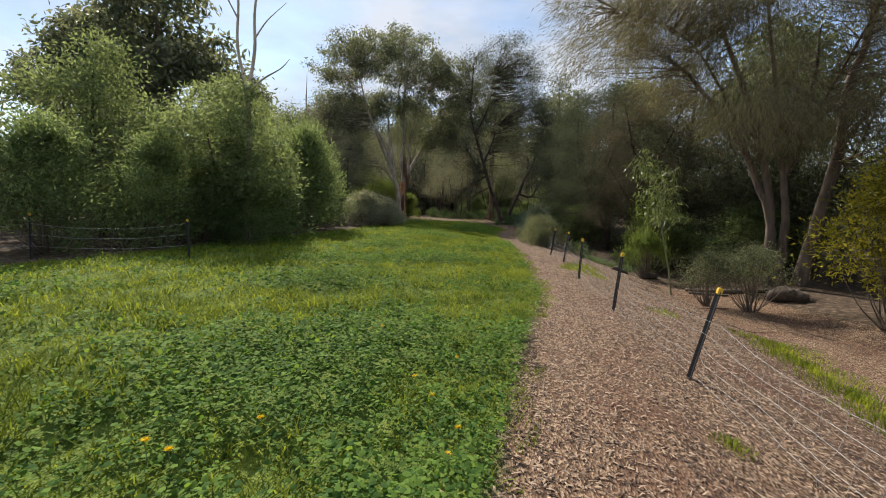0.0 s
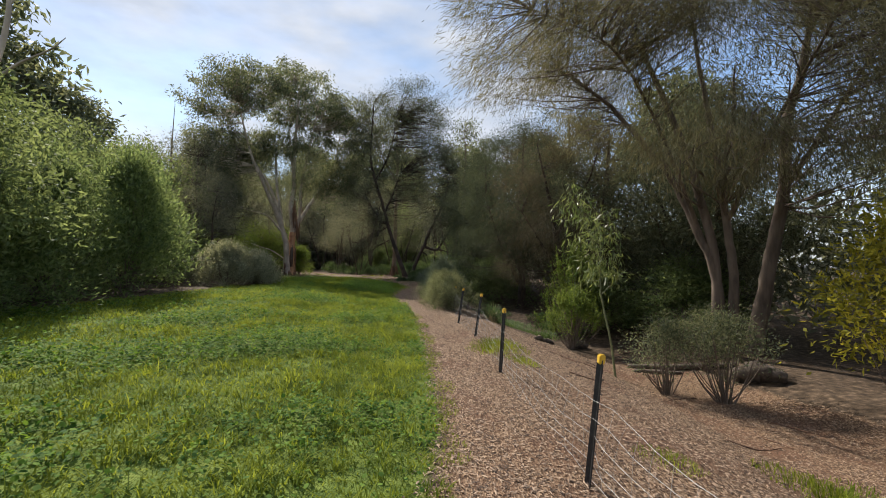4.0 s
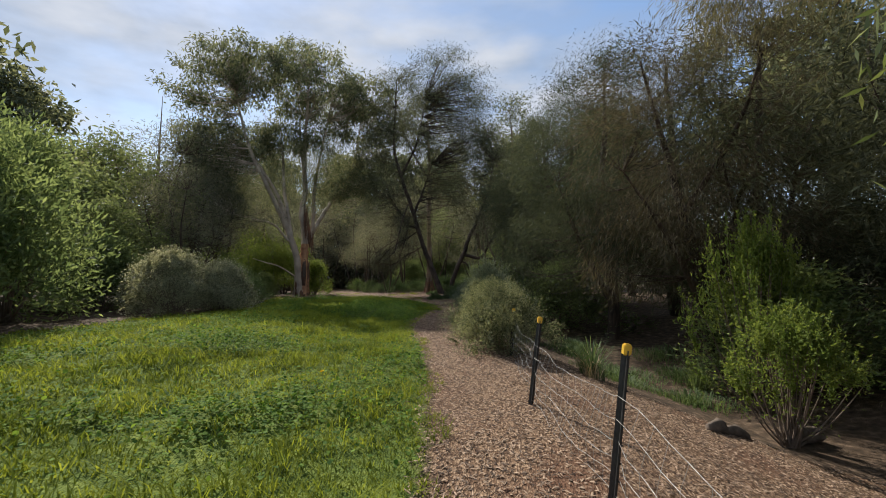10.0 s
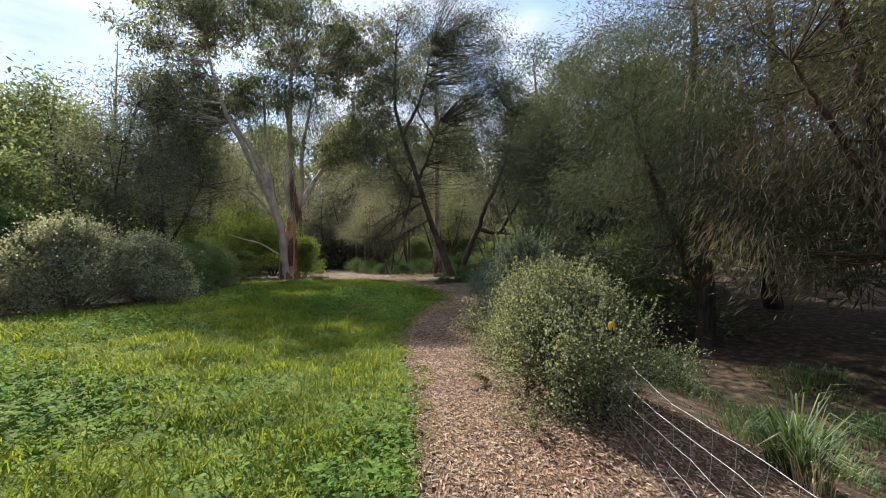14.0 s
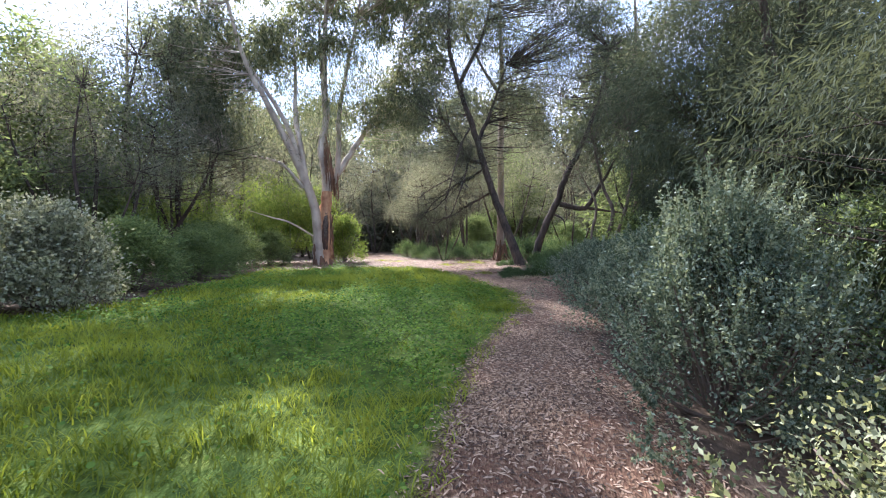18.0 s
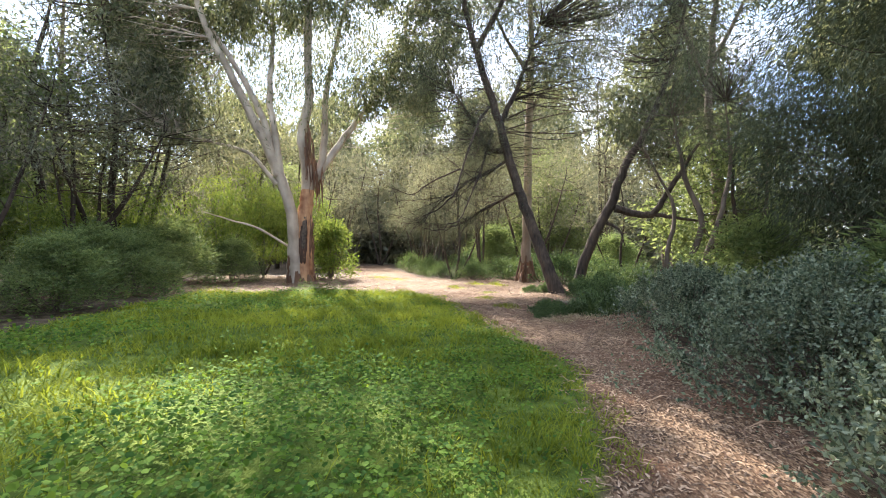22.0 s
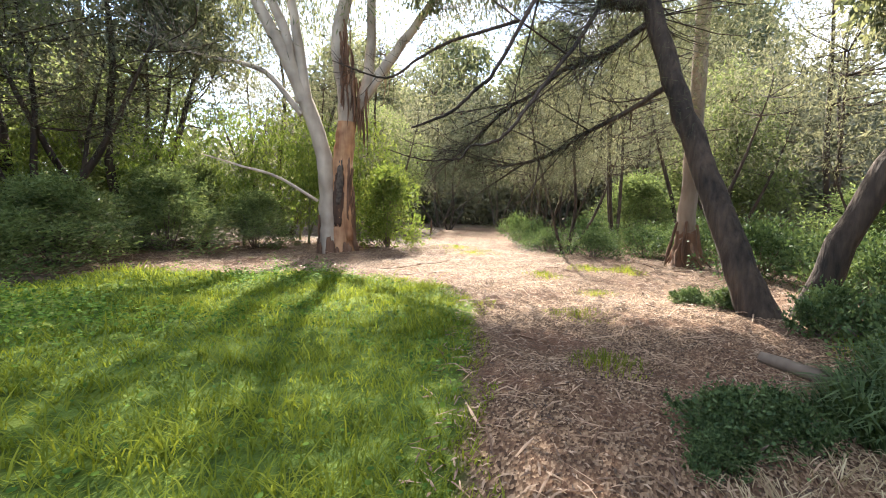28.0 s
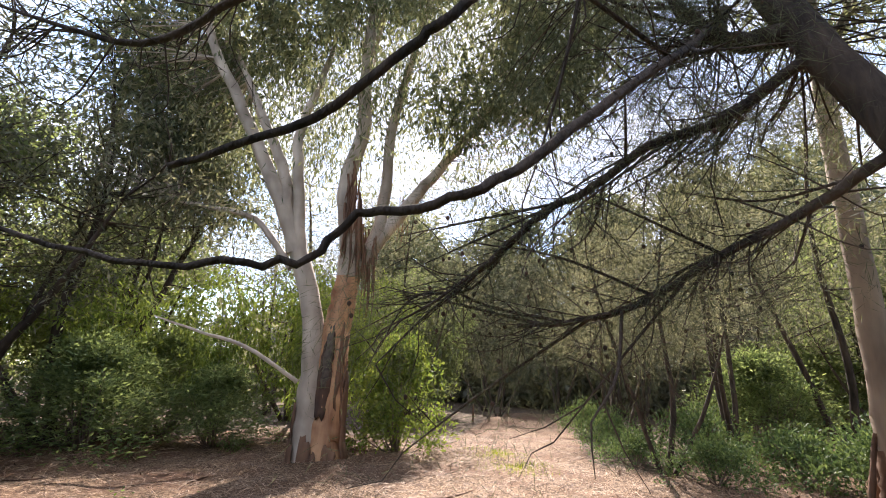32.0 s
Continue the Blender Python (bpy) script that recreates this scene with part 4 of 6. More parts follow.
# ---- the dark leaning she-oak and its twin beside the path's end ----
def leaning_trees():
    x, y, z = 4.8, 36.94, 0.05

    def rel(pts):
        return [(a - x, b - y, c - z) for a, b, c in pts]

    limbs = [
        (rel([(4.95, 36.9, -0.15), (4.72, 37.0, 0.55), (4.35, 37.35, 1.6), (3.92, 37.75, 2.85), (3.55, 38.05, 4.1), (3.2, 38.3, 5.4), (2.6, 38.6, 7.4), (2.2, 38.9, 9.4), (2.4, 39.2, 13.6)]), [0.27, 0.175, 0.145, 0.13, 0.122, 0.112, 0.095, 0.07, 0.03]),
        (rel([(3.1, 38.45, 4.9), (2.95, 37.7, 4.2), (2.78, 36.8, 3.4), (2.58, 36.0, 2.72), (2.38, 35.32, 2.10), (2.24, 35.16, 1.97), (2.08, 35.07, 1.93), (2.03, 35.0, 1.82), (1.92, 34.88, 1.79), (1.75, 34.75, 1.78), (1.5, 34.55, 1.86)]), [0.045, 0.036, 0.027, 0.020, 0.015, 0.013, 0.011, 0.010, 0.009, 0.007, 0.004]),
        (rel([(3.0, 38.4, 5.6), (2.75, 37.3, 4.9), (2.45, 36.1, 3.7), (2.23, 35.31, 2.68), (2.08, 35.22, 2.50), (1.87, 35.09, 2.26), (1.55, 34.9, 2.10)]), [0.045, 0.036, 0.025, 0.018, 0.017, 0.015, 0.010]),
        (rel([(3.6, 38.05, 4.0), (2.94, 37.96, 3.55), (2.45, 37.67, 3.3), (2.09, 37.44, 2.96), (1.77, 37.25, 2.73), (1.4, 37.03, 2.31), (1.18, 36.9, 2.06)]), [0.05, 0.04, 0.035, 0.03, 0.024, 0.018, 0.008]),
        (rel([(3.85, 37.8, 3.05), (3.25, 38.0, 2.72), (2.82, 37.89, 2.49), (2.3, 37.58, 2.12), (1.88, 37.32, 1.98), (1.6, 37.2, 1.95)]), [0.04, 0.034, 0.03, 0.024, 0.018, 0.01]),
        (rel([(3.5, 38.1, 4.2), (3.09, 38.05, 4.25), (2.87, 37.92, 4.4), (2.6, 37.8, 4.9), (2.0, 37.6, 5.8)]), [0.10, 0.075, 0.06, 0.045, 0.02]),
        (rel([(2.3, 35.8, 3.3), (1.8, 35.2, 2.95), (1.54, 35.0, 2.75), (1.29, 34.86, 2.57), (0.86, 34.6, 2.70)]), [0.02, 0.016, 0.014, 0.011, 0.005]),
        (rel([(2.6, 38.6, 7.4), (3.6, 39.0, 9.6), (4.2, 39.4, 12.5)]), [0.09, 0.06, 0.02]),
        (rel([(3.3, 38.3, 5.0), (3.9, 38.6, 6.4), (4.5, 38.8, 8.2)]), [0.09, 0.06, 0.02]),
    ]
    blobs = [(-2.2, 2.0, 12.6, 1.9, 1.9, 1.9), (-0.2, 2.4, 13.6, 2.0, 1.9, 1.9), (1.8, 2.4, 12.4, 1.8, 1.8, 1.8), (2.4, 2.2, 9.8, 1.6, 1.6, 1.5), (-2.4, 1.4, 9.0, 2.2, 1.9, 1.7), (0.6, 2.0, 9.4, 2.0, 1.8, 1.7), (-3.4, 0.8, 6.6, 1.4, 1.2, 0.8), (-0.9, 1.8, 7.2, 1.7, 1.5, 1.2),
             (0.8, 2.2, 6.6, 1.2, 1.1, 0.9), (2.2, 2.0, 7.8, 1.2, 1.1, 0.9), (1.7, 1.6, 5.6, 1.0, 1.0, 0.7), (1.0, 2.6, 14.6, 1.7, 1.6, 1.3), (2.6, 2.6, 13.6, 1.5, 1.5, 1.4), (2.0, 2.4, 11.2, 1.6, 1.5, 1.2), (-3.4, 2.2, 10.8, 1.5, 1.5, 1.3)]
    t = tree("sheoak_tree", "dark leaning she-oak with long drooping twiggy branches", x, y, limbs, blobs, DARK_BARK, DARK_LEAF, clumps=640, per=70, spread=0.34, ln=0.24, wd=0.022,
         droop=1.0, seed=31, z=z, thick=0.012, sides=14, sag=0.0)
    rng = np.random.default_rng(33)
    pieces, tips = [], []
    for pts, radii in limbs[1:]:
        q = spline(pts, 5)
        for k in range(3, len(q) - 1):
            away = np.linalg.norm(q[k] + np.array([x, y, z]) - np.array([2.8, 34.4, 1.6]))
            if away < 1.7:
                continue
            thin = min(1.0, away / 4.0)
            for _ in range(2):
                d = unit(unit(q[k + 1] - q[k - 1]) * 0.8 + rng.normal(0, 0.5, 3) + np.array([0, 0, -0.1]))
                ln = rng.uniform(0.3, 0.9) * thin
                a, b = q[k] + d * ln * 0.5 + rng.normal(0, 0.05, 3), q[k] + d * ln + np.array([0, 0, 0.12 * ln])
                pieces.append(tube(spline([q[k], a, b], 3), [0.0065 * thin, 0.005 * thin, 0.0025 * thin], 5))
                for i in range(3):
                    e = unit(d * 0.7 + rng.normal(0, 0.6, 3))
                    s0 = q[k] + (b - q[k]) * rng.uniform(0.3, 0.95)
                    s1 = s0 + e * rng.uniform(0.15, 0.4) * thin
                    pieces.append(tube(np.array([s0, (s0 + s1) / 2 + rng.normal(0, 0.02, 3), s1]), [0.003 * thin, 0.002 * thin, 0.001], 4))
                    tips.append(s1)
    for pts, radii in limbs[1:]:
        q = spline(pts, 5)
        for k in range(2, len(q) - 2, 2):
            if np.linalg.norm(q[k] + np.array([x, y, z]) - np.array([2.8, 34.4, 1.6])) < 2.3:
                continue
            d = unit(unit(q[k + 1] - q[k - 1]) + rng.normal(0, 0.42, 3) + np.array([-0.15, 0, 0.0]))
            ln = rng.uniform(0.6, 1.5)
            m = q[k] + d * ln * 0.5 + rng.normal(0, 0.07, 3)
            e = q[k] + d * ln + np.array([0, 0, rng.normal(0.05, 0.15)])
            if np.linalg.norm(e + np.array([x, y, z]) - np.array([2.8, 34.4, 1.6])) < 1.6:
                continue
            r = min(radii[0] * 0.4, 0.013)
            w = spline([q[k], m, e], 5)
            pieces.append(tube(w, [r, r * 0.75, r * 0.35], 5))
            for s in range(2, len(w), 2):
                g = unit(d * 0.6 + rng.normal(0, 0.6, 3))
                s1 = w[s] + g * rng.uniform(0.2, 0.55)
                pieces.append(tube(np.array([w[s], (w[s] + s1) / 2 + rng.normal(0, 0.03, 3), s1]), [r * 0.4, r * 0.3, r * 0.12], 4))
                tips.append(s1)
    v, f = join(pieces)
    tagged(under(new("twigwork", bare_build("twigwork", v, [f], DARK_BARK, True)), t), kind="stuff")
    tips = np.array(tips)
    tips = tips[np.linalg.norm(tips + np.array([x, y, z]) - np.array([2.8, 34.4, 1.6]), axis=1) > 2.8]
    loose = np.vstack([tips, clump_centres(rng, [(-1.8, 1.0, 6.0, 2.2, 1.4, 1.6), (-1.0, 1.5, 8.4, 2.4, 1.6, 1.6), (-3.2, 0.6, 5.0, 1.8, 1.2, 1.4), (-2.9, 0.9, 4.4, 1.5, 1.0, 1.1), (-2.4, 0.4, 3.2, 1.3, 0.7, 0.7), (-0.6, 0.6, 3.0, 1.2, 0.8, 0.9)], 260)])
    hung = clump_centres(rng, [(-2.6, 3.0, 4.5, 1.5, 1.2, 1.0), (-1.4, 2.8, 5.4, 1.4, 1.2, 1.0), (-3.4, 2.4, 5.6, 1.3, 1.1, 1.0), (-1.2, 3.4, 3.9, 1.3, 1.1, 0.8), (-2.2, 2.6, 6.8, 1.6, 1.2, 1.0), (-0.4, 2.6, 4.6, 1.2, 1.0, 1.0)], 210)
    v, f = twigs(rng, np.vstack([spline(p, 5) for p, _ in limbs]), hung, 0.008, 4, 0.0)
    tagged(under(new("twigwork", bare_build("twigwork", v, [f], DARK_BARK, True)), t), kind="stuff")
    lv, lf = foliage(rng, hung, 64, 0.26, 0.18, 0.010, 0.6, 1.0)
    under(new("needle_spray", bare_build("needle_spray", lv, [lf], DARK_LEAF)), t)
    lv, lf = foliage(rng, loose, 60, 0.17, 0.13, 0.0035, 0.6, 1.0)
    under(new("needle_spray", bare_build("needle_spray", lv, [lf], DARK_LEAF)), t)
    cones = []
    for c in tips[rng.permutation(len(tips))[:150]]:
        p = c + np.array([0, 0, -0.02])
        cones.append(tube(np.array([p, p - [0, 0, 0.008], p - [0, 0, 0.022], p - [0, 0, 0.032]]), [0.004, 0.013, 0.013, 0.004], 6, 0.12, rng))
    v, f = join(cones)
    tagged(under(new("seed_cones", bare_build("seed_cones", v, [f], GASH)), t, "small dark woody cones on the twigs"), kind="stuff")
    x, y, z = 5.35, 37.1, 0.05
    limbs = [
        (rel([(5.12, 36.98, -0.1), (5.55, 36.92, 1.35), (6.08, 36.85, 2.52), (6.42, 36.8, 3.48), (6.95, 36.75, 4.5), (7.6, 36.8, 6.2), (8.0, 37.0, 8.0)]), [0.165, 0.128, 0.118, 0.105, 0.085, 0.06, 0.03]),
        (rel([(6.2, 36.84, 2.45), (7.02, 36.7, 2.29), (7.52, 36.61, 3.02), (8.1, 36.54, 4.0)]), [0.10, 0.08, 0.06, 0.03]),
        (rel([(6.9, 36.7, 2.32), (7.41, 36.63, 2.24), (8.3, 36.49, 2.10)]), [0.06, 0.05, 0.02]),
        (rel([(6.0, 36.9, 2.1), (6.25, 36.6, 1.9), (6.3, 36.3, 1.5)]), [0.05, 0.03, 0.01]),
    ]
    blobs = [(1.6, 0.0, 6.8, 1.7, 1.5, 1.2), (2.6, 0.3, 8.2, 1.9, 1.7, 1.4)]
    tree("sheoak_tree", "dark slanting she-oak trunk forked near a bare limb", x, y, limbs, blobs, DARK_BARK, DARK_LEAF, clumps=130, per=70, spread=0.36, ln=0.22, wd=0.016, droop=1.0, seed=32, z=z, thick=0.014)


leaning_trees()

# the tall straight gum behind them
straight_gum = tree("gum_tree", "tall straight gum with brown bark shed round its foot", 4.5, 42.66,
     [([(0, 0, -0.2), (-0.04, 0, 1.6), (0.0, 0, 3.6), (0.02, 0, 6.0), (0.1, 0.1, 9.0), (0.0, 0.3, 13.5)], [0.235, 0.18, 0.16, 0.145, 0.12, 0.05]),
      ([(0.05, 0, 6.5), (0.9, 0.2, 8.2), (1.8, 0.4, 10.0)], [0.09, 0.06, 0.02]), ([(0.05, 0, 8.0), (-0.9, 0.1, 9.6), (-1.7, 0.0, 11.4)], [0.09, 0.06, 0.02])],
     [(0, 0.2, 12.6, 2.0, 1.9, 1.9), (1.8, 0.5, 10.2, 1.5, 1.4, 1.2), (-1.6, 0, 11.4, 1.6, 1.5, 1.2), (0.8, 0, 8.0, 1.4, 1.2, 0.9)],
     BROWN_BARK, GUM_LEAF, clumps=170, per=60, spread=0.4, ln=0.24, wd=0.05, droop=1.2, seed=41, limb_mats=(TAN_BARK,))

v, f = tube(spline([(0, 0, -0.15), (-0.01, 0, 0.15), (-0.02, 0, 0.45), (-0.02, 0, 0.72), (-0.03, 0, 0.86)], 4), [0.33, 0.27, 0.235, 0.225, 0.20], 18, 0.10, np.random.default_rng(44))
under(new("bark_collar", bare_build("bark_collar", v, [f], STRIP_BARK, True)), straight_gum, "dark rough bark left round the foot")

# the slight gum whose crown shows above the gully's she-oaks
tree("gum_tree", "slender gum with an open high crown", 9.5, 38.8, [
    ([(0, 0, -0.3), (0.1, 0, 3.0), (-0.1, 0.1, 6.0), (0.1, 0.1, 9.0), (0.0, 0.1, 11.6)], [0.16, 0.13, 0.10, 0.07, 0.02]), ([(-0.1, 0.1, 6.0), (-0.9, 0.1, 8.0), (-1.4, 0.0, 9.8)], [0.07, 0.05, 0.02]), ([(0.0, 0.1, 6.8), (0.9, 0.2, 8.6), (1.5, 0.2, 10.2)], [0.07, 0.05, 0.02])],
    [(0, 0.1, 11.6, 1.1, 1.1, 0.9), (-1.4, 0, 10.0, 1.0, 1.0, 0.8), (1.4, 0.2, 10.4, 1.0, 1.0, 0.8), (-0.6, 0.1, 8.6, 1.0, 0.9, 0.6), (0.9, 0.2, 8.9, 0.9, 0.9, 0.6)],
    BROWN_BARK, GUM_LEAF, clumps=120, per=44, spread=0.30, ln=0.20, wd=0.06, droop=1.0, seed=43)

tree("sheoak_tree", "pale twisted she-oak stems behind the saltbush", 7.4, 35.0, [
    ([(0, 0, -0.2), (-0.15, 0.1, 0.9), (0.1, 0.0, 1.9), (-0.2, 0.1, 2.9), (-0.5, 0.0, 4.2)], [0.09, 0.07, 0.06, 0.05, 0.02]),
    ([(0.3, 0.1, -0.2), (0.2, 0.1, 1.0), (0.5, 0.1, 2.0), (0.75, 0.2, 3.2), (0.7, 0.3, 4.6)], [0.08, 0.065, 0.055, 0.04, 0.015]),
    ([(-0.2, 0.2, -0.2), (-0.5, 0.3, 1.1), (-0.35, 0.3, 2.2), (-0.9, 0.3, 3.4)], [0.06, 0.05, 0.04, 0.015]),
    ([(0.6, 0.0, -0.2), (1.0, 0.1, 1.2), (1.4, 0.1, 2.1), (1.5, 0.2, 3.4)], [0.06, 0.05, 0.04, 0.015])],
    [(0.0, 0.1, 4.6, 1.5, 1.3, 1.1), (1.4, 0.2, 4.0, 1.2, 1.1, 1.0), (-1.0, 0.2, 3.8, 1.1, 1.0, 0.9), (0.6, 0.2, 5.8, 1.3, 1.2, 0.9)],
    BROWN_BARK, DARK_LEAF, clumps=150, per=80, spread=0.32, ln=0.16, wd=0.012, droop=0.9, seed=36, thick=0.012)

# ---- the wispy many-stemmed tree over the gully ----
WX, WY, WZ = 10.58, 14.64, -1.18


def wrel(pts):
    return [(a - WX, b - WY, c - WZ) for a, b, c in pts]


tree("sheoak_tree", "wispy many-stemmed she-oak spreading over the fence", WX, WY, [
    (wrel([(10.64, 14.64, -1.30), (10.60, 14.62, 0.94), (10.26, 14.99, 2.44), (9.82, 15.46, 3.93), (9.25, 16.08, 5.15), (8.52, 16.85, 6.54), (7.40, 17.69, 7.75)]), [0.180, 0.122, 0.106, 0.094, 0.082, 0.058, 0.017]),
    (wrel([(10.77, 14.45, -1.30), (10.83, 14.36, 0.96), (10.74, 14.47, 2.40), (10.57, 14.66, 4.30), (10.36, 14.87, 6.28), (10.07, 15.15, 9.15)]), [0.163, 0.114, 0.098, 0.082, 0.065, 0.024]),
    (wrel([(10.58, 14.71, -1.30), (10.57, 14.66, 1.18), (10.40, 14.83, 2.68), (10.06, 15.20, 4.68), (9.51, 15.79, 6.89), (8.93, 16.30, 9.02)]), [0.163, 0.122, 0.114, 0.098, 0.073, 0.024]),
    (wrel([(11.53, 14.58, -1.30), (11.73, 14.33, 0.84), (11.87, 14.16, 2.17), (12.01, 14.00, 3.61), (12.03, 13.98, 5.07), (12.29, 13.63, 7.12), (12.36, 13.37, 9.53)]), [0.245, 0.180, 0.163, 0.146, 0.131, 0.082, 0.024]),
    (wrel([(10.26, 14.99, 2.54), (9.06, 14.64, 4.57), (7.79, 14.14, 5.97), (6.64, 13.76, 6.73), (5.0, 13.9, 7.3)]), [0.065, 0.049, 0.036, 0.024, 0.010]),
    (wrel([(10.74, 14.47, 2.67), (10.83, 13.37, 4.57), (10.45, 11.72, 6.23), (9.94, 10.45, 7.12)]), [0.065, 0.049, 0.032, 0.012]),
    (wrel([(11.98, 14.01, 3.43), (12.61, 13.25, 5.21), (12.74, 12.23, 6.73)]), [0.073, 0.049, 0.017])],
    [(-2.68, 2.44, 9.27, 2.20, 2.07, 1.34), (-3.42, -0.61, 8.78, 1.95, 1.95, 1.10), (-0.73, 0.24, 10.74, 2.44, 2.32, 1.34), (-0.98, -3.17, 8.78, 2.32, 1.95, 1.46), (1.46, -1.22, 10.49, 2.20, 2.20, 1.71), (-1.46, 3.90, 7.81, 1.59, 1.46, 1.10), (1.95, -2.93, 7.81, 1.71, 1.71, 1.46), (-1.95, -1.71, 7.32, 1.59, 1.59, 1.10), (0.73, -3.90, 6.59, 1.59, 1.46, 1.34), (3.17, -1.46, 9.27, 1.83, 1.83, 1.95), (-0.80, -2.00, 5.40, 1.30, 1.10, 1.10), (-1.90, -0.60, 6.20, 1.30, 1.20, 1.00), (-2.6, -3.2, 4.9, 1.2, 1.2, 0.7), (-0.2, -4.2, 5.2, 1.2, 1.1, 0.9), (-5.8, -0.3, 8.9, 1.6, 1.7, 1.0), (-5.0, 1.9, 8.2, 1.6, 1.5, 1.0), (-4.4, -2.2, 8.2, 1.6, 1.5, 1.0)],
    BROWN_BARK, BROWN_LEAF, clumps=900, per=130, spread=0.38, ln=0.24, wd=0.014, droop=0.9, seed=51, z=WZ, thick=0.014, sag=-0.05, pull=0.5, comb=0.35)

# ---- saplings and shrubs by the gully ----
tree("gum_sapling", "young gum sapling with long drooping pale leaves", 7.05, 13.7,
     [([(0, 0, -0.1), (-0.17, -0.02, 0.9), (-0.40, 0.0, 1.95), (-0.42, 0.05, 2.7), (-0.75, 0.0, 3.4), (-1.15, 0.0, 4.1)], [0.028, 0.024, 0.02, 0.016, 0.012, 0.005]), ([(-0.38, 0.04, 1.9), (-0.05, -0.1, 2.3), (0.15, -0.15, 2.5)], [0.012, 0.009, 0.004]), ([(-0.42, 0.04, 2.6), (-0.3, 0.2, 3.3), (-0.4, 0.3, 3.9)], [0.012, 0.009, 0.004])],
     [(-0.7, 0.0, 3.2, 0.45, 0.42, 0.7), (-0.35, 0.0, 2.4, 0.45, 0.4, 0.5), (-1.05, 0, 3.9, 0.35, 0.35, 0.45), (-0.35, 0.2, 3.6, 0.4, 0.4, 0.5)],
     STEM, material("sapling_leaves", (0.095, 0.135, 0.045), (0.24, 0.29, 0.115), 2.0, 0.4, leaf=0.4, island=0.5), clumps=78, per=12, spread=0.16, ln=0.19, wd=0.030, droop=1.7, seed=61, thick=0.008, category="sapling")
shrub("wattle_shrub", "yellow-flowering wattle bush beside the gully", 9.5, 9.4, 1.2, 1.2, 3.5, YELLOW_LEAF, clumps=190, per=36, ln=0.13, wd=0.042, spread=0.2, seed=62, droop=0.2, low=0.30)
sparse = shrub("twiggy_shrub", "sparse twiggy shrub with small dull leaves", 8.15, 11.75, 0.85, 0.8, 1.65, GUM_LEAF, stems=30, clumps=84, per=50, ln=0.07, wd=0.022, spread=0.16, seed=63, droop=0.1, low=0.46)
again(sparse, [(7.45, 12.5, 40, 0.9, 0.9), (9.4, 13.6, 100, 0.8, 0.85)], "twiggy shrubs in the gully")
lime = shrub("green_shrub", "yellow-green leafy shrub in the gully", 7.62, 16.95, 0.8, 0.8, 1.75, BRIGHT_LEAF, stems=40, clumps=84, per=48, ln=0.06, wd=0.02, spread=0.14, seed=64, droop=-0.2, low=0.3, sprigs=0.4)
again(lime, [(8.5, 18.5, 130, 1.0, 1.75)], "yellow-green shrubs in the gully")

# ---- saltbushes along the path ----
shrub("saltbush", "pale silvery-green saltbush overhanging the wire fence", 4.34, 20.35, 0.80, 1.7, 1.15, SILVER_LEAF, stems=80, clumps=460, per=170, ln=0.027, wd=0.016, spread=0.13, seed=71, sprigs=0.30)
shrub("saltbush", "grey-green saltbush with long leafy shoots beside the path", 5.0, 24.1, 0.85, 1.25, 1.6, GREY_LEAF, stems=60, clumps=340, per=70, ln=0.036, wd=0.020, spread=0.11, seed=72, sprigs=0.46)
shrub("saltbush", "grey-green saltbush with long leafy shoots beside the path", 5.4, 26.6, 0.95, 1.4, 1.25, GREY_LEAF, stems=60, clumps=340, per=60, ln=0.038, wd=0.022, spread=0.11, seed=73, sprigs=0.40)
shrub("saltbush", "blue-grey saltbush at the bend of the path", 6.1, 29.4, 1.3, 1.5, 1.25, GREY_LEAF, stems=60, clumps=340, per=60, ln=0.040, wd=0.023, spread=0.11, seed=74, sprigs=0.34)
shrub("saltbush", "low blue-grey saltbush at the bend of the path", 6.1, 32.3, 1.1, 1.1, 1.0, GREY_LEAF, stems=40, clumps=240, per=60, ln=0.040, wd=0.023, spread=0.11, seed=75, sprigs=0.24)
shrub("saltbush", "wide silvery saltbush at the lawn's edge", -4.4, 25.8, 1.6, 1.2, 1.8, PALE_LEAF, stems=60, clumps=280, per=110, ln=0.055, wd=0.034, spread=0.15, seed=76, sprigs=0.25)
shrub("saltbush", "wide silvery saltbush at the lawn's edge", -3.35, 26.8, 0.85, 0.8, 1.5, PALE_LEAF, stems=40, clumps=170, per=110, ln=0.055, wd=0.034, spread=0.15, seed=77, sprigs=0.2)

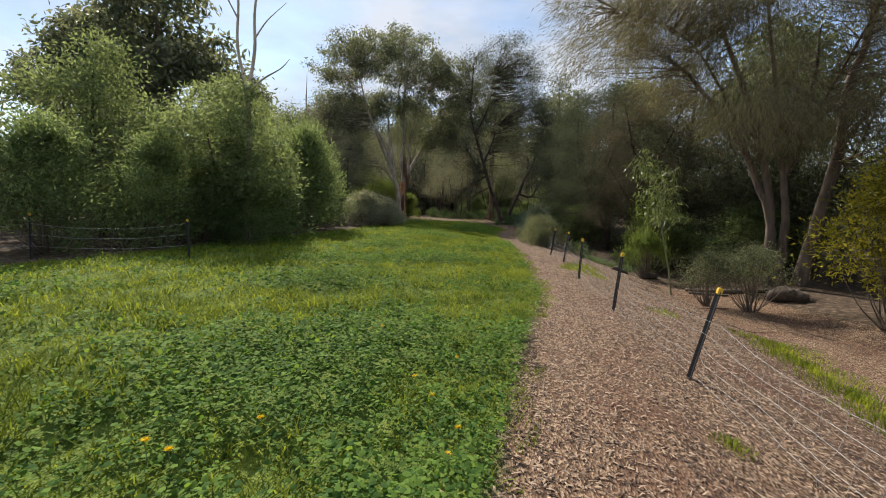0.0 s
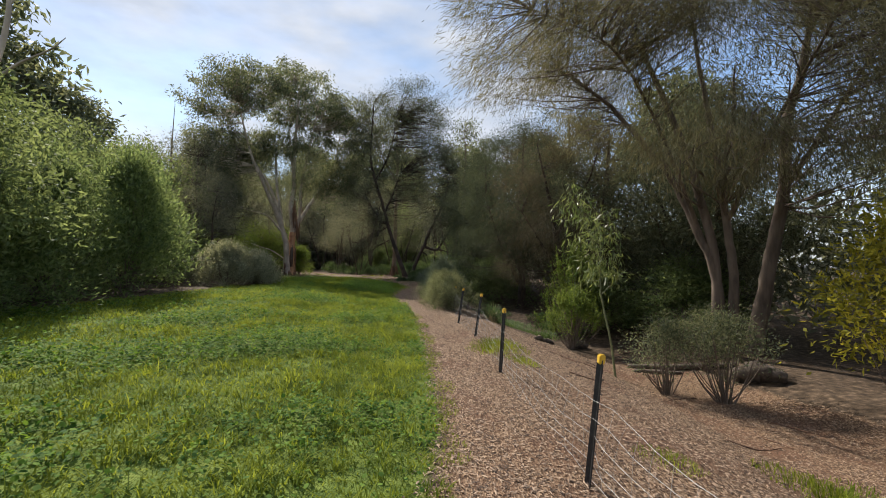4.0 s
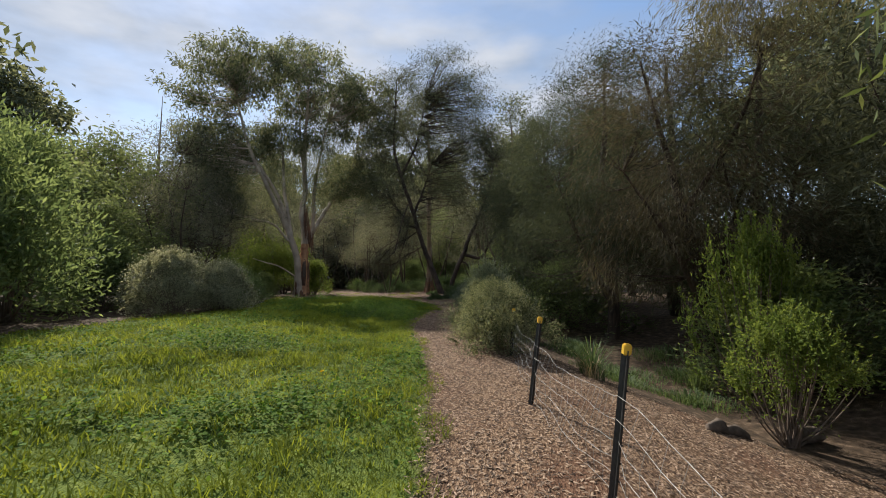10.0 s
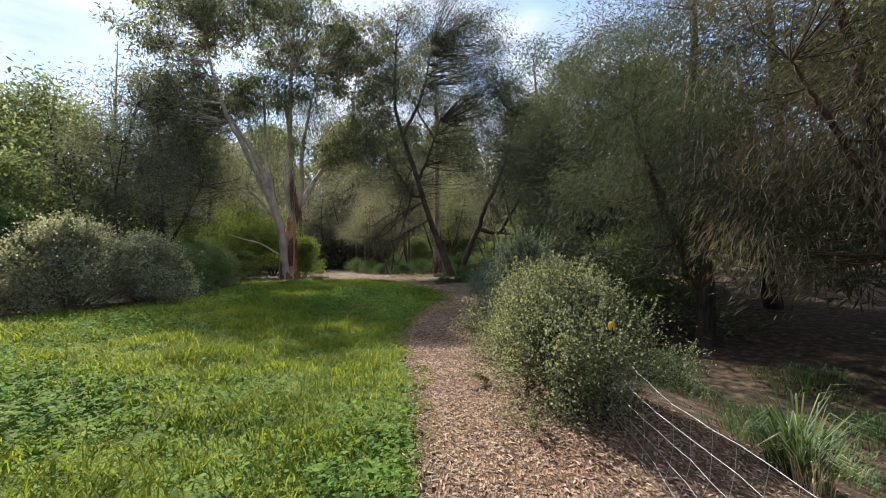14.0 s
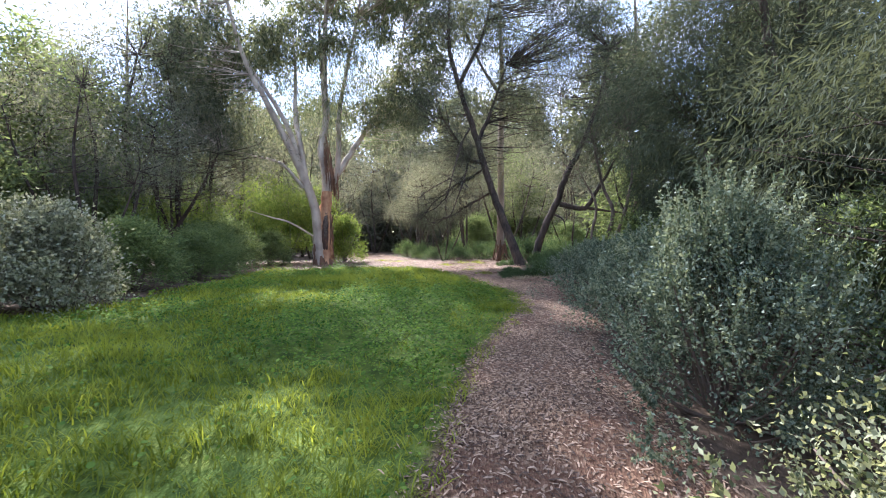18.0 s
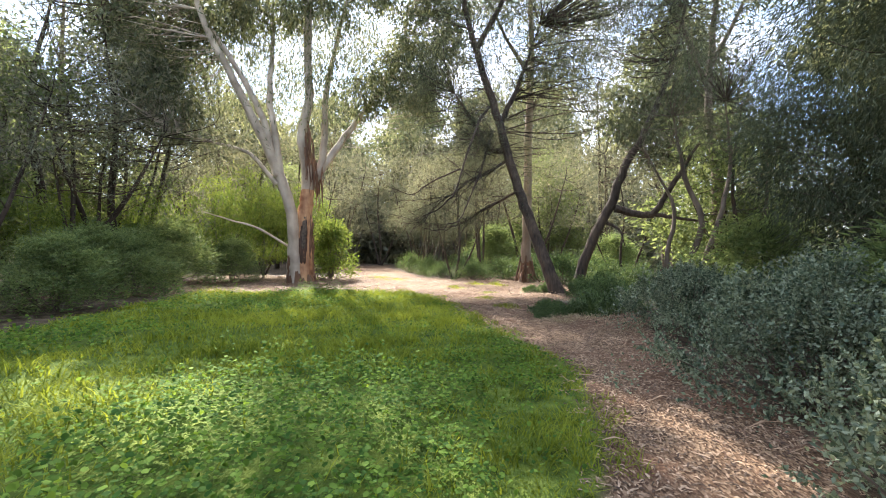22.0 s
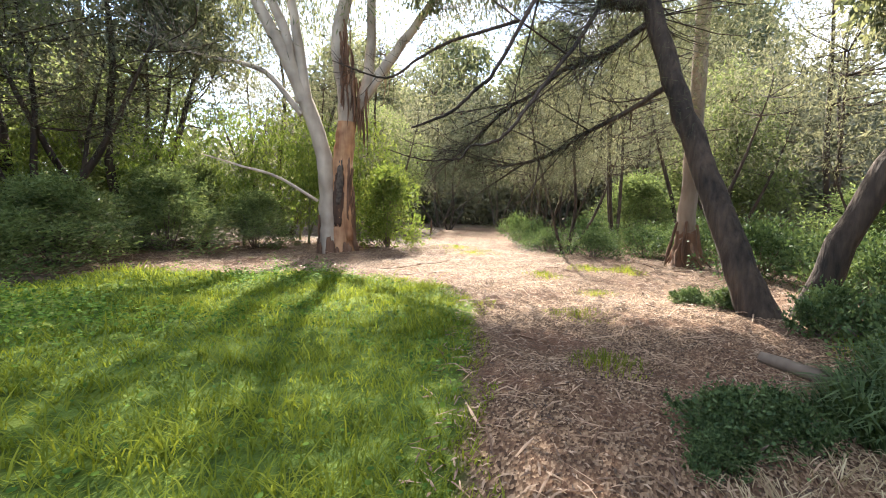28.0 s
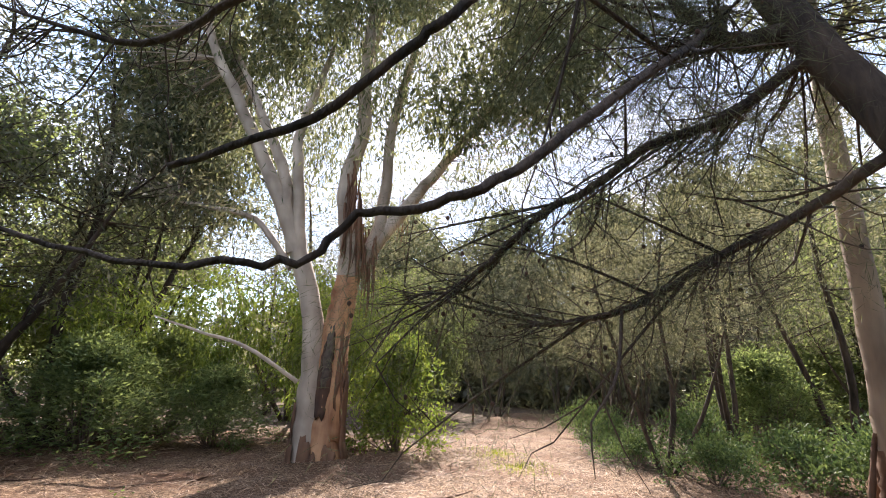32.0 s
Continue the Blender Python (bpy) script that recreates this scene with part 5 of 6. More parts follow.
# ---- tree and shrub belts round the place ----
belt_gum = tree("gum_tree", "tall grey-green gum tree in the belt behind", -24.0, 31.0, [
    ([(0, 0, -0.2), (0.1, 0, 2.5), (-0.1, 0.1, 5.5), (0.2, 0.1, 9.0), (0.0, 0.2, 12.0)], [0.30, 0.24, 0.20, 0.13, 0.04]),
    ([(0.0, 0, 3.5), (1.2, 0.3, 5.8), (2.2, 0.5, 8.2)], [0.14, 0.10, 0.03]), ([(0, 0, 4.2), (-1.3, -0.4, 6.6), (-2.2, -0.4, 9.0)], [0.14, 0.10, 0.03]), ([(0, 0.1, 5.5), (0.2, 1.4, 7.8), (0.1, 2.0, 9.6)], [0.12, 0.08, 0.03])],
    [(0, 0.2, 11.4, 2.2, 2.1, 1.9), (2.2, 0.6, 8.6, 1.9, 1.7, 1.5), (-2.2, -0.4, 9.2, 1.9, 1.8, 1.6), (0.2, 1.9, 9.4, 1.8, 1.6, 1.5), (0.4, -1.5, 7.6, 1.8, 1.5, 1.4), (-1.2, 0.4, 6.2, 1.7, 1.5, 1.1)],
    BROWN_BARK, GUM_LEAF, clumps=210, per=46, spread=0.42, ln=0.40, wd=0.16, droop=0.9, seed=81, thick=0.018, twig_every=4)
again(belt_gum, [(-13.8, 32, 80, 0.85, 0.76), (-16, 59, 150, 1.1, 1.0), (-21, 44, 210, 1.0, 0.72), (-14, 73, 20, 1.4, 1.35), (8, 69, 100, 1.3, 1.3), (12.5, 50, 190, 1.0, 1.0), (2, 71, 250, 1.4, 1.3), (-4.5, 73, 60, 1.4, 1.35),
                 (17, 41, 40, 1.0, 0.95), (-18.6, 30.0, 0, 1.3, 1.2), (21, 29, 120, 1.1, 1.0), (23, 14, 230, 1.1, 1.0), (-23, 33, 90, 1.1, 1.1),
                 (-6, -13, 50, 1.0, 0.9)], "gum trees of the belt")
wattle = tree("wattle_tree", "bushy olive-green wattle tree at the lawn's edge", -9.2, 18.5, [
    ([(0, 0, -0.2), (0.1, 0.1, 1.2), (-0.1, 0.1, 2.8), (0.1, 0.2, 4.8)], [0.13, 0.10, 0.07, 0.02]), ([(0.05, 0, 0.8), (0.9, 0.3, 2.2), (1.3, 0.5, 3.6)], [0.08, 0.05, 0.02]), ([(0.05, 0, 0.9), (-0.9, -0.4, 2.3), (-1.3, -0.5, 3.8)], [0.08, 0.05, 0.02])],
    [(0, 0.2, 4.8, 1.5, 1.4, 1.2), (1.2, 0.4, 3.6, 1.3, 1.2, 1.2), (-1.2, -0.4, 3.7, 1.3, 1.3, 1.2), (0.2, -1.0, 2.5, 1.5, 1.2, 1.2), (0.1, 1.2, 2.6, 1.5, 1.2, 1.2), (-1.0, 0.4, 1.5, 1.3, 1.2, 0.9), (1.0, -0.3, 1.5, 1.3, 1.2, 0.9)],
    DARK_BARK, WATTLE_LEAF, clumps=210, per=80, spread=0.30, ln=0.17, wd=0.062, droop=0.2, seed=82, thick=0.014, twig_every=4)
again(wattle, [(-12.0, 16.0, 70, 1.0, 1.15), (-10.5, 24, 130, 1.15, 1.15), (-11.0, 34.5, 200, 1.35, 1.35), (-8.2, 28.6, 30, 0.8, 0.68), (-11.5, 40.5, 20, 1.0, 1.0), (-14.0, 37.5, 140, 1.4, 1.5), (-12, 30, 160, 1.3, 1.2), (-14.5, 21.0, 45, 1.0, 1.0),
              (-10, 52, 75, 1.1, 1.1), (-6.9, 14.9, 65, 0.9, 0.88), (6.5, 53, 225, 1.1, 1.2), (-8.5, 51, 165, 0.9, 1.0), (10, 39, 75, 1.0, 0.9)], "wattle trees of the belt")
bush = shrub("green_bush", "dense dark-green bush at the lawn's edge", -6.2, 21.0, 1.6, 1.7, 4.7, GREEN_LEAF, stems=24, clumps=230, per=64, ln=0.16, wd=0.050, spread=0.24, seed=83, droop=-0.7)
again(bush, [(-6.2, 14.5, 50, 0.55, 0.42), (-7.4, 14.2, 200, 0.6, 0.5), (-8.1, 13.2, 40, 0.8, 0.68), (-7.0, 15.6, 110, 0.9, 0.75), (-7.0, 18.2, 170, 0.9, 0.85), (-7.3, 23.6, 220, 1.1, 1.05), (-7.4, 27.3, 280, 0.8, 0.55), (-3.75, 29.0, 330, 0.6, 0.31), (-4.2, 31.9, 20, 0.55, 0.28), (-5.9, 35.6, 75, 0.75, 0.34), (-5.4, 33.9, 130, 0.6, 0.34),
            (-9.8, 34.8, 75, 1.0, 0.8), (-10.5, 17.0, 140, 1.0, 0.9), (-9.8, 11.2, 180, 0.9, 0.7), (-12.5, 11, 10, 1.0, 0.9), (-7.0, 38.4, 100, 0.8, 0.42), (8.2, 26.2, 60, 0.95, 0.48), (7.3, 29.6, 120, 0.8, 0.40), (9.6, 19.2, 170, 0.95, 0.5), (11.5, 17.0, 220, 1.0, 0.55), (8.4, 34.4, 300, 0.8, 0.42), (-6.0, 40.2, 200, 0.6, 0.33), (8.0, 43.4, 310, 0.7, 0.40), (3.4, 49.6, 60, 0.9, 0.55), (-8.6, 40.8, 30, 0.9, 0.5)], "green bushes at the lawn's edge")
near_oak = tree("sheoak_tree", "dark shaggy she-oak on the far side of the gully", 8.8, 24.5, [
    ([(0, 0, -0.3), (0.1, 0, 1.6), (-0.2, 0.1, 3.6), (0.1, 0.2, 6.2), (0.2, 0.2, 8.4)], [0.20, 0.16, 0.13, 0.08, 0.02]), ([(0, 0, 1.2), (-1.0, -0.4, 2.8), (-1.8, -0.8, 4.6)], [0.10, 0.07, 0.02]), ([(0, 0, 1.6), (1.0, 0.5, 3.4), (1.6, 0.7, 5.4)], [0.10, 0.07, 0.02])],
    [(0.1, 0.2, 7.6, 1.7, 1.6, 1.6), (-1.6, -0.8, 5.0, 1.6, 1.6, 1.5), (1.5, 0.7, 5.4, 1.6, 1.5, 1.5), (0, -1.4, 3.6, 1.8, 1.4, 1.5), (0.2, 1.4, 4.0, 1.7, 1.4, 1.4), (-1.6, 0.6, 2.6, 1.7, 1.5, 1.3), (1.5, -0.6, 2.4, 1.6, 1.5, 1.3)],
    DARK_BARK, SHADE_LEAF, clumps=450, per=190, spread=0.32, ln=0.13, wd=0.0145, droop=0.7, seed=87, thick=0.012, twig_every=2, comb=0.4)
again(near_oak, [(8.7, 29.2, 120, 0.95, 0.9), (9.4, 32.2, 250, 0.9, 0.9), (9.9, 30.4, 330, 1.0, 1.05)], "near she-oaks of the gully")
tree("sheoak_tree", "rusty-brown shaggy she-oak leaning over the gully", 9.5, 21.0, [
    ([(0, 0, -0.3), (-0.1, 0, 1.6), (-0.5, 0.1, 3.6), (-0.9, 0.2, 5.6), (-1.3, 0.2, 7.2)], [0.16, 0.13, 0.10, 0.06, 0.02]), ([(0, 0, 1.0), (-1.1, -0.4, 2.8), (-2.2, -0.5, 4.4)], [0.09, 0.06, 0.02]), ([(0, 0, 1.6), (1.0, 0.4, 3.4), (1.6, 0.5, 5.2)], [0.09, 0.06, 0.02]), ([(-0.5, 0, 3.6), (0.2, -0.8, 5.2), (0.6, -1.2, 6.8)], [0.07, 0.05, 0.02])],
    [(-1.2, 0.2, 6.9, 1.3, 1.3, 1.0), (-2.2, -0.4, 5.0, 1.2, 1.3, 1.2), (1.4, 0.5, 5.4, 1.5, 1.4, 1.4), (0.4, -1.0, 6.6, 1.4, 1.3, 1.2), (-0.6, -1.2, 3.8, 1.6, 1.3, 1.3), (0.2, 1.2, 4.2, 1.6, 1.4, 1.4), (-1.6, 0.2, 2.8, 1.4, 1.3, 1.0), (1.2, -0.8, 2.8, 1.4, 1.3, 1.1)],
    DARK_BARK, RUST_LEAF, clumps=330, per=130, spread=0.30, ln=0.17, wd=0.014, droop=0.7, seed=92, thick=0.014, twig_every=2, comb=0.6)
sheoak = tree("sheoak_tree", "dark shaggy she-oak on the far side of the gully", 11.5, 21.5, [
    ([(0, 0, -0.3), (0.1, 0, 1.6), (-0.2, 0.1, 3.6), (0.1, 0.2, 6.2), (0.2, 0.2, 8.4)], [0.20, 0.16, 0.13, 0.08, 0.02]), ([(0, 0, 1.2), (-1.0, -0.4, 2.8), (-1.8, -0.8, 4.6)], [0.10, 0.07, 0.02]), ([(0, 0, 1.6), (1.0, 0.5, 3.4), (1.6, 0.7, 5.4)], [0.10, 0.07, 0.02])],
    [(0.1, 0.2, 7.6, 1.7, 1.6, 1.6), (-1.6, -0.8, 5.0, 1.6, 1.6, 1.5), (1.5, 0.7, 5.4, 1.6, 1.5, 1.5), (0, -1.4, 3.6, 1.8, 1.4, 1.5), (0.2, 1.4, 4.0, 1.7, 1.4, 1.4), (-1.6, 0.6, 2.6, 1.7, 1.5, 1.3), (1.5, -0.6, 2.4, 1.6, 1.5, 1.3)],
    DARK_BARK, DARK_LEAF, clumps=240, per=72, spread=0.32, ln=0.26, wd=0.034, droop=0.6, seed=84, thick=0.014, twig_every=4)
again(sheoak, [(12.5, 27, 190, 1.2, 1.15), (13.5, 17.5, 300, 1.15, 1.1), (15, 12, 30, 1.1, 1.1), (14.5, 7, 95, 1.1, 1.0), (16.5, 23, 150, 1.2, 1.1), (14.5, 34, 210, 1.1, 1.05),
              (12.6, 18.2, 170, 0.85, 0.7), (13, 1, 20, 1.0, 1.0)], "she-oaks of the gully")
airy = tree("small_tree", "slight small tree with thin dark stems and airy olive leaves", 0.9, 48.2, [
    ([(0, 0, -0.2), (-0.2, 0.1, 1.2), (-0.1, 0.2, 2.8), (-0.3, 0.2, 4.4)], [0.06, 0.05, 0.035, 0.012]), ([(0.05, 0, -0.1), (0.5, 0.1, 1.3), (0.9, 0.3, 2.6), (1.2, 0.3, 3.8)], [0.05, 0.04, 0.03, 0.01]), ([(-0.05, 0, -0.1), (-0.8, -0.2, 1.2), (-1.3, -0.3, 2.6)], [0.045, 0.035, 0.012])],
    [(-0.2, 0.2, 4.4, 1.2, 1.1, 1.0), (1.0, 0.3, 3.6, 1.1, 1.0, 0.9), (-1.2, -0.3, 3.0, 1.1, 1.0, 0.9), (0.1, -0.7, 2.6, 1.1, 0.9, 0.7)],
    DARK_BARK, AIRY_LEAF, clumps=170, per=42, spread=0.30, ln=0.095, wd=0.019, droop=0.6, seed=88, thick=0.012, twig_every=2)
again(airy, [(2.7, 46.9, 70, 1.4, 1.7), (4.9, 48.2, 140, 1.5, 1.8), (3.0, 51.0, 280, 1.3, 1.25), (6.6, 51.0, 330, 1.3, 1.25), (7.8, 41.4, 330, 0.9, 0.9), (-0.3, 50.5, 30, 1.1, 1.05), (9.4, 37.4, 110, 1.2, 1.1), (-6.4, 46.8, 170, 1.3, 1.6), (-12.0, 46.2, 110, 1.6, 1.6), (1.5, 56.0, 300, 1.6, 1.5), (-7.6, 33.0, 60, 1.3, 1.25), (-8.4, 36.8, 100, 1.4, 1.3), (-6.6, 30.8, 200, 1.0, 1.1), (-9.8, 39.6, 340, 1.4, 1.5), (-7.2, 44.8, 140, 1.2, 1.2), (-9.4, 45.0, 20, 1.9, 1.9), (-8.6, 38.6, 75, 2.1, 1.9), (-9.8, 36.4, 200, 2.4, 1.8), (4.5, 60.0, 200, 2.0, 2.0), (6.8, 56.5, 320, 1.8, 1.8), (10.0, 52.5, 60, 2.2, 2.5), (-2.5, 61.0, 150, 2.0, 2.0), (-0.6, 57.0, 250, 1.5, 1.5), (-8.4, 57.5, 20, 2.0, 1.9), (-5.4, 60.0, 130, 1.7, 1.6), (-6.6, 54.8, 220, 1.1, 1.0), (1.6, 44.2, 190, 1.0, 1.1), (-0.2, 48.0, 260, 1.1, 1.2)], "small airy trees by the track")
bright = tree("gum_sapling", "yellow-green gum sapling with hanging leaves behind the big gum", -5.9, 42.2, [
    ([(0, 0, -0.2), (0.05, 0, 1.4), (-0.1, 0.1, 3.2)], [0.04, 0.03, 0.01]), ([(0, 0, 0.2), (0.5, 0.1, 1.6), (0.7, 0.1, 2.8)], [0.03, 0.02, 0.008])],
    [(-0.1, 0.1, 2.7, 0.9, 0.8, 1.0), (0.6, 0.1, 2.3, 0.8, 0.7, 0.8), (0.1, 0, 1.3, 0.9, 0.8, 0.7)],
    STEM, BRIGHT_LEAF, clumps=110, per=34, spread=0.2, ln=0.17, wd=0.035, droop=1.6, seed=89, thick=0.01, category="sapling", twig_every=2)
again(bright, [(-6.9, 40.6, 80, 1.0, 1.05), (-8.2, 39.0, 160, 1.1, 0.9), (-5.0, 43.6, 240, 1.1, 1.1), (-9.6, 37.0, 300, 1.0, 0.8), (-7.4, 43.5, 20, 1.2, 1.3), (-8.0, 34.9, 120, 0.8, 0.7)], "sunlit gum saplings")
low_green = shrub("undergrowth", "low dull-green undergrowth beside the track", 2.4, 43.6, 0.9, 0.8, 0.62, LUSH, stems=20, clumps=90, per=42, ln=0.065, wd=0.028, spread=0.13, seed=85)
again(low_green, [(1.0, 44.6, 50, 0.9, 0.9), (3.6, 45.0, 110, 1.2, 1.2), (0.2, 46.4, 170, 0.9, 1.3), (2.0, 46.6, 220, 1.3, 1.5), (5.6, 41.2, 280, 1.2, 1.5), (4.6, 44.2, 40, 1.2, 1.3), (6.4, 43.6, 90, 1.3, 1.3), (7.6, 42.0, 10, 1.3, 1.2), (7.4, 39.0, 160, 1.1, 1.1), (5.2, 45.8, 300, 1.4, 1.6), (8.6, 44.6, 220, 1.4, 1.6), (6.4, 38.6, 330, 0.9, 1.1), (5.6, 35.2, 20, 0.7, 0.9), (6.6, 40.0, 70, 1.1, 1.4), (-1.0, 48.8, 110, 0.9, 1.4), (6.6, 34.0, 200, 0.9, 1.2)], "undergrowth by the track")
shrub("green_shrub", "bright green leafy shrub behind the gum's trunk", -3.2, 42.4, 0.95, 0.9, 2.3, BRIGHT_LEAF, clumps=130, per=60, ln=0.11, wd=0.05, spread=0.17, seed=86)

# ---- the woods beyond, too far to tell apart ----
def thicket():
    rng = np.random.default_rng(91)
    n, m = 6000, 9500
    x = np.concatenate([rng.uniform(-40, 36, n), rng.uniform(-34, 18, m)])
    y = np.concatenate([rng.uniform(-16, 84, n), rng.uniform(58, 82, m)])
    near = (x > -17 - 0.5 * np.clip(y - 40, -5, 0)) & (x < 15) & (y < 54) & (y > -9)
    near |= (x > -15) & (x < 9) & (y < 63)
    near |= (np.abs(x + 0.6 + (y - 42) * 0.36) < 2.6) & (y < 57)
    x, y = x[~near], y[~near]
    top = (2.4 + 4.0 * patch_noise(x, y, 9.0, 17)) * np.interp(y, [40, 58, 64, 72], [1.0, 1.1, 1.6, 2.5])
    c = np.stack([x, y, height(x, y) + top * rng.uniform(0.03, 1.0, len(x))], 1)
    v, f = foliage(rng, c, 11, 0.62, 0.62, 0.28, 0.1)
    # the lighter, greyer AIRY_LEAF paints the haze of distance into these leaves
    tagged(new("thicket", bare_build("thicket", v, [f], AIRY_LEAF)), "dense olive-green bush closing the view all round", "woods", kind="stuff")


thicket()

# ---- bare dead trees above the hedge ----
dead = tagged(base_of("dead_tree", -6.6, 15.4), "leafless grey dead tree standing above the hedge", "tree")
DEAD_LIMBS = [([(0, 0, -0.2), (0.05, 0, 2.5), (0.15, -0.1, 5.0)], [0.14, 0.11, 0.08]), ([(0.15, -0.1, 4.9), (-0.15, -0.1, 6.3), (-0.10, -0.1, 8.0), (-0.45, -0.1, 9.6)], [0.06, 0.05, 0.035, 0.01]),
              ([(0.15, -0.1, 4.9), (0.40, -0.1, 6.2), (0.45, -0.1, 7.6), (0.9, -0.2, 9.4)], [0.065, 0.055, 0.04, 0.01]), ([(0.15, -0.1, 4.9), (0.7, -0.2, 5.3), (1.3, -0.3, 5.6), (1.6, -0.3, 5.9)], [0.04, 0.03, 0.02, 0.008]),
              ([(0.42, -0.1, 6.6), (0.8, 0.0, 7.2), (1.4, 0.1, 7.8)], [0.03, 0.02, 0.006]), ([(-0.12, -0.1, 7.2), (-0.5, -0.1, 7.9), (-0.9, 0, 8.3)], [0.03, 0.02, 0.006]), ([(0.5, -0.1, 7.8), (1.1, -0.3, 8.4), (1.3, -0.3, 9.2)], [0.025, 0.015, 0.005])]
for k, (pts, radii) in enumerate(DEAD_LIMBS):
    v, f = tube(spline(pts, 5), radii, 8, 0.06, np.random.default_rng(k))
    under(new("limb" if k else "trunk", bare_build("limb", v, [f], PALE_BARK, True)), dead)
thin = tagged(base_of("dead_tree", -11.7, 39.1), "thin leafless tree with fine upright twigs", "tree")
rng = np.random.default_rng(77)
for k in range(22):
    a, z0 = rng.uniform(0, 6.28), rng.uniform(5.5, 10.0)
    ln = rng.uniform(1.0, 2.2)
    p0 = np.array([0.05, 0, z0])
    p1 = p0 + np.array([math.cos(a) * ln * 0.45, math.sin(a) * ln * 0.45, ln * 0.55])
    v, f = tube(spline([p0, (p0 + p1) / 2 + [0, 0, 0.1], p1 + [0, 0, 0.5]], 3), [0.03, 0.018, 0.006], 5)
    under(new("branch", bare_build("branch", v, [f], BROWN_BARK, True)), thin)
v, f = tube(spline([(0, 0, -0.2), (0.1, 0, 4.0), (0.0, 0.1, 8.0), (0.15, 0.1, 12.2)], 5), [0.14, 0.10, 0.07, 0.012], 8)
under(new("trunk", bare_build("trunk", v, [f], BROWN_BARK, True)), thin)

# ---- logs, stump and stones in the gully ----
def log(name, label, pts, radii, seed, mat=None, category="log", rough=0.10):
    rng = np.random.default_rng(seed)
    q = spline(pts, 9)
    q[:, 2] = height(q[:, 0], q[:, 1]) + np.interp(np.linspace(0, 1, len(q)), np.linspace(0, 1, len(radii)), radii) * 0.75 + np.interp(np.linspace(0, 1, len(q)), np.linspace(0, 1, len(pts)), [p[2] for p in pts])
    v, f = tube(q, radii, 10, rough, rng)
    n = len(v)
    v = np.vstack([v, q[:1], q[-1:]])
    a = np.arange(10)
    caps = np.vstack([np.stack([a, np.full(10, n), (a + 1) % 10], 1), np.stack([n - 10 + (a + 1) % 10, np.full(10, n + 1), n - 10 + a], 1)])
    return tagged(new(name, bare_build(name, v, [f, caps], mat or LOG, rough < 0.2)), label, category)


log("fallen_log", "long grey fallen branch lying in the gully", [(8.0, 14.7, 0), (8.8, 14.3, 0.03), (10.0, 13.4, 0)], [0.05, 0.075, 0.07], 1)
log("fallen_log", "shorter grey branch lying by the long one", [(7.9, 14.3, 0), (8.4, 14.05, 0), (8.9, 13.9, 0)], [0.04, 0.055, 0.04], 2)
log("log_stump", "dark broken log stump with jagged ends", [(9.3, 12.75, 0.0), (9.6, 12.45, 0.06), (9.95, 12.1, 0.0)], [0.15, 0.22, 0.10], 3, rough=0.24)
log("dark_log", "short dark rotten log on the bank", [(6.3, 16.7, 0), (6.65, 16.85, -0.01), (7.0, 16.9, 0)], [0.04, 0.085, 0.05, 0.07, 0.03], 4, rough=0.35)
log("dark_log", "short dark rotten log on the bank", [(7.6, 16.95, 0), (7.85, 17.05, 0.02), (8.15, 17.1, 0)], [0.06, 0.12, 0.10], 5, rough=0.22)
log("fallen_log", "short pale cut log beside the path", [(4.55, 35.4, 0), (4.85, 35.1, 0), (5.2, 34.9, 0)], [0.05, 0.055, 0.05], 6, BROWN_BARK)

stake = tagged(base_of("marker_stake", -5.57, 50.3), "thin red-brown wooden marker stake on the track", "stake")
v, f = tube(np.array([(0, 0, -0.15), (0.01, 0, 0.3), (0.0, 0.01, 0.62), (0.0, 0.01, 0.66)]), [0.045, 0.042, 0.040, 0.004], 4)
under(new("stake_shaft", bare_build("stake_shaft", v, [f], STRIP_BARK)), stake)

# ---- grass tufts on the mulch, tussock, flowers ----
def blade_clump(name, label, x, y, n, radius, h, w, mat, seed, arch=0.8, category="grass tuft"):
    """A clump of arching blades, each of three segments."""
    rng = np.random.default_rng(seed)
    a, r = rng.uniform(0, 6.283, n), radius * rng.uniform(0, 1, n) ** 0.85
    px, py = x + r * np.cos(a), y + r * np.sin(a)
    p = np.stack([px - x, py - y, height(px, py) - float(height(x, y)) - 0.01], 1)
    b = a + rng.normal(0, 0.9, n)
    out = np.stack([np.cos(b), np.sin(b), np.zeros(n)], 1)
    side = np.stack([-np.sin(b), np.cos(b), np.zeros(n)], 1) * (w * rng.uniform(0.6, 1.2, n))[:, None] / 2
    hh = (h * rng.uniform(0.45, 1.15, n) * (1.15 - 0.75 * r / radius))[:, None]
    up = np.array([[0, 0, 1.0]])
    ar = (arch * rng.uniform(0.3, 1.2, n))[:, None]
    q1, q2, q3 = p + up * hh * 0.5 + out * hh * ar * 0.18, p + up * hh * 0.85 + out * hh * ar * 0.5, p + up * hh * (1.0 - 0.25 * ar) + out * hh * ar
    v = np.stack([p - side, p + side, q1 + side, q1 - side, q2 + side * 0.8, q2 - side * 0.8, q3], 1).reshape(-1, 3)
    k = np.arange(n)[:, None] * 7
    ob = tagged(new(name, bare_build(name, v, [np.vstack([k + np.array([[0, 1, 2, 3]]), k + np.array([[3, 2, 4, 5]])]), k + np.array([[5, 4, 6]])], mat)), label, category)
    ob.location = (x, y, float(height(x, y)))
    return ob


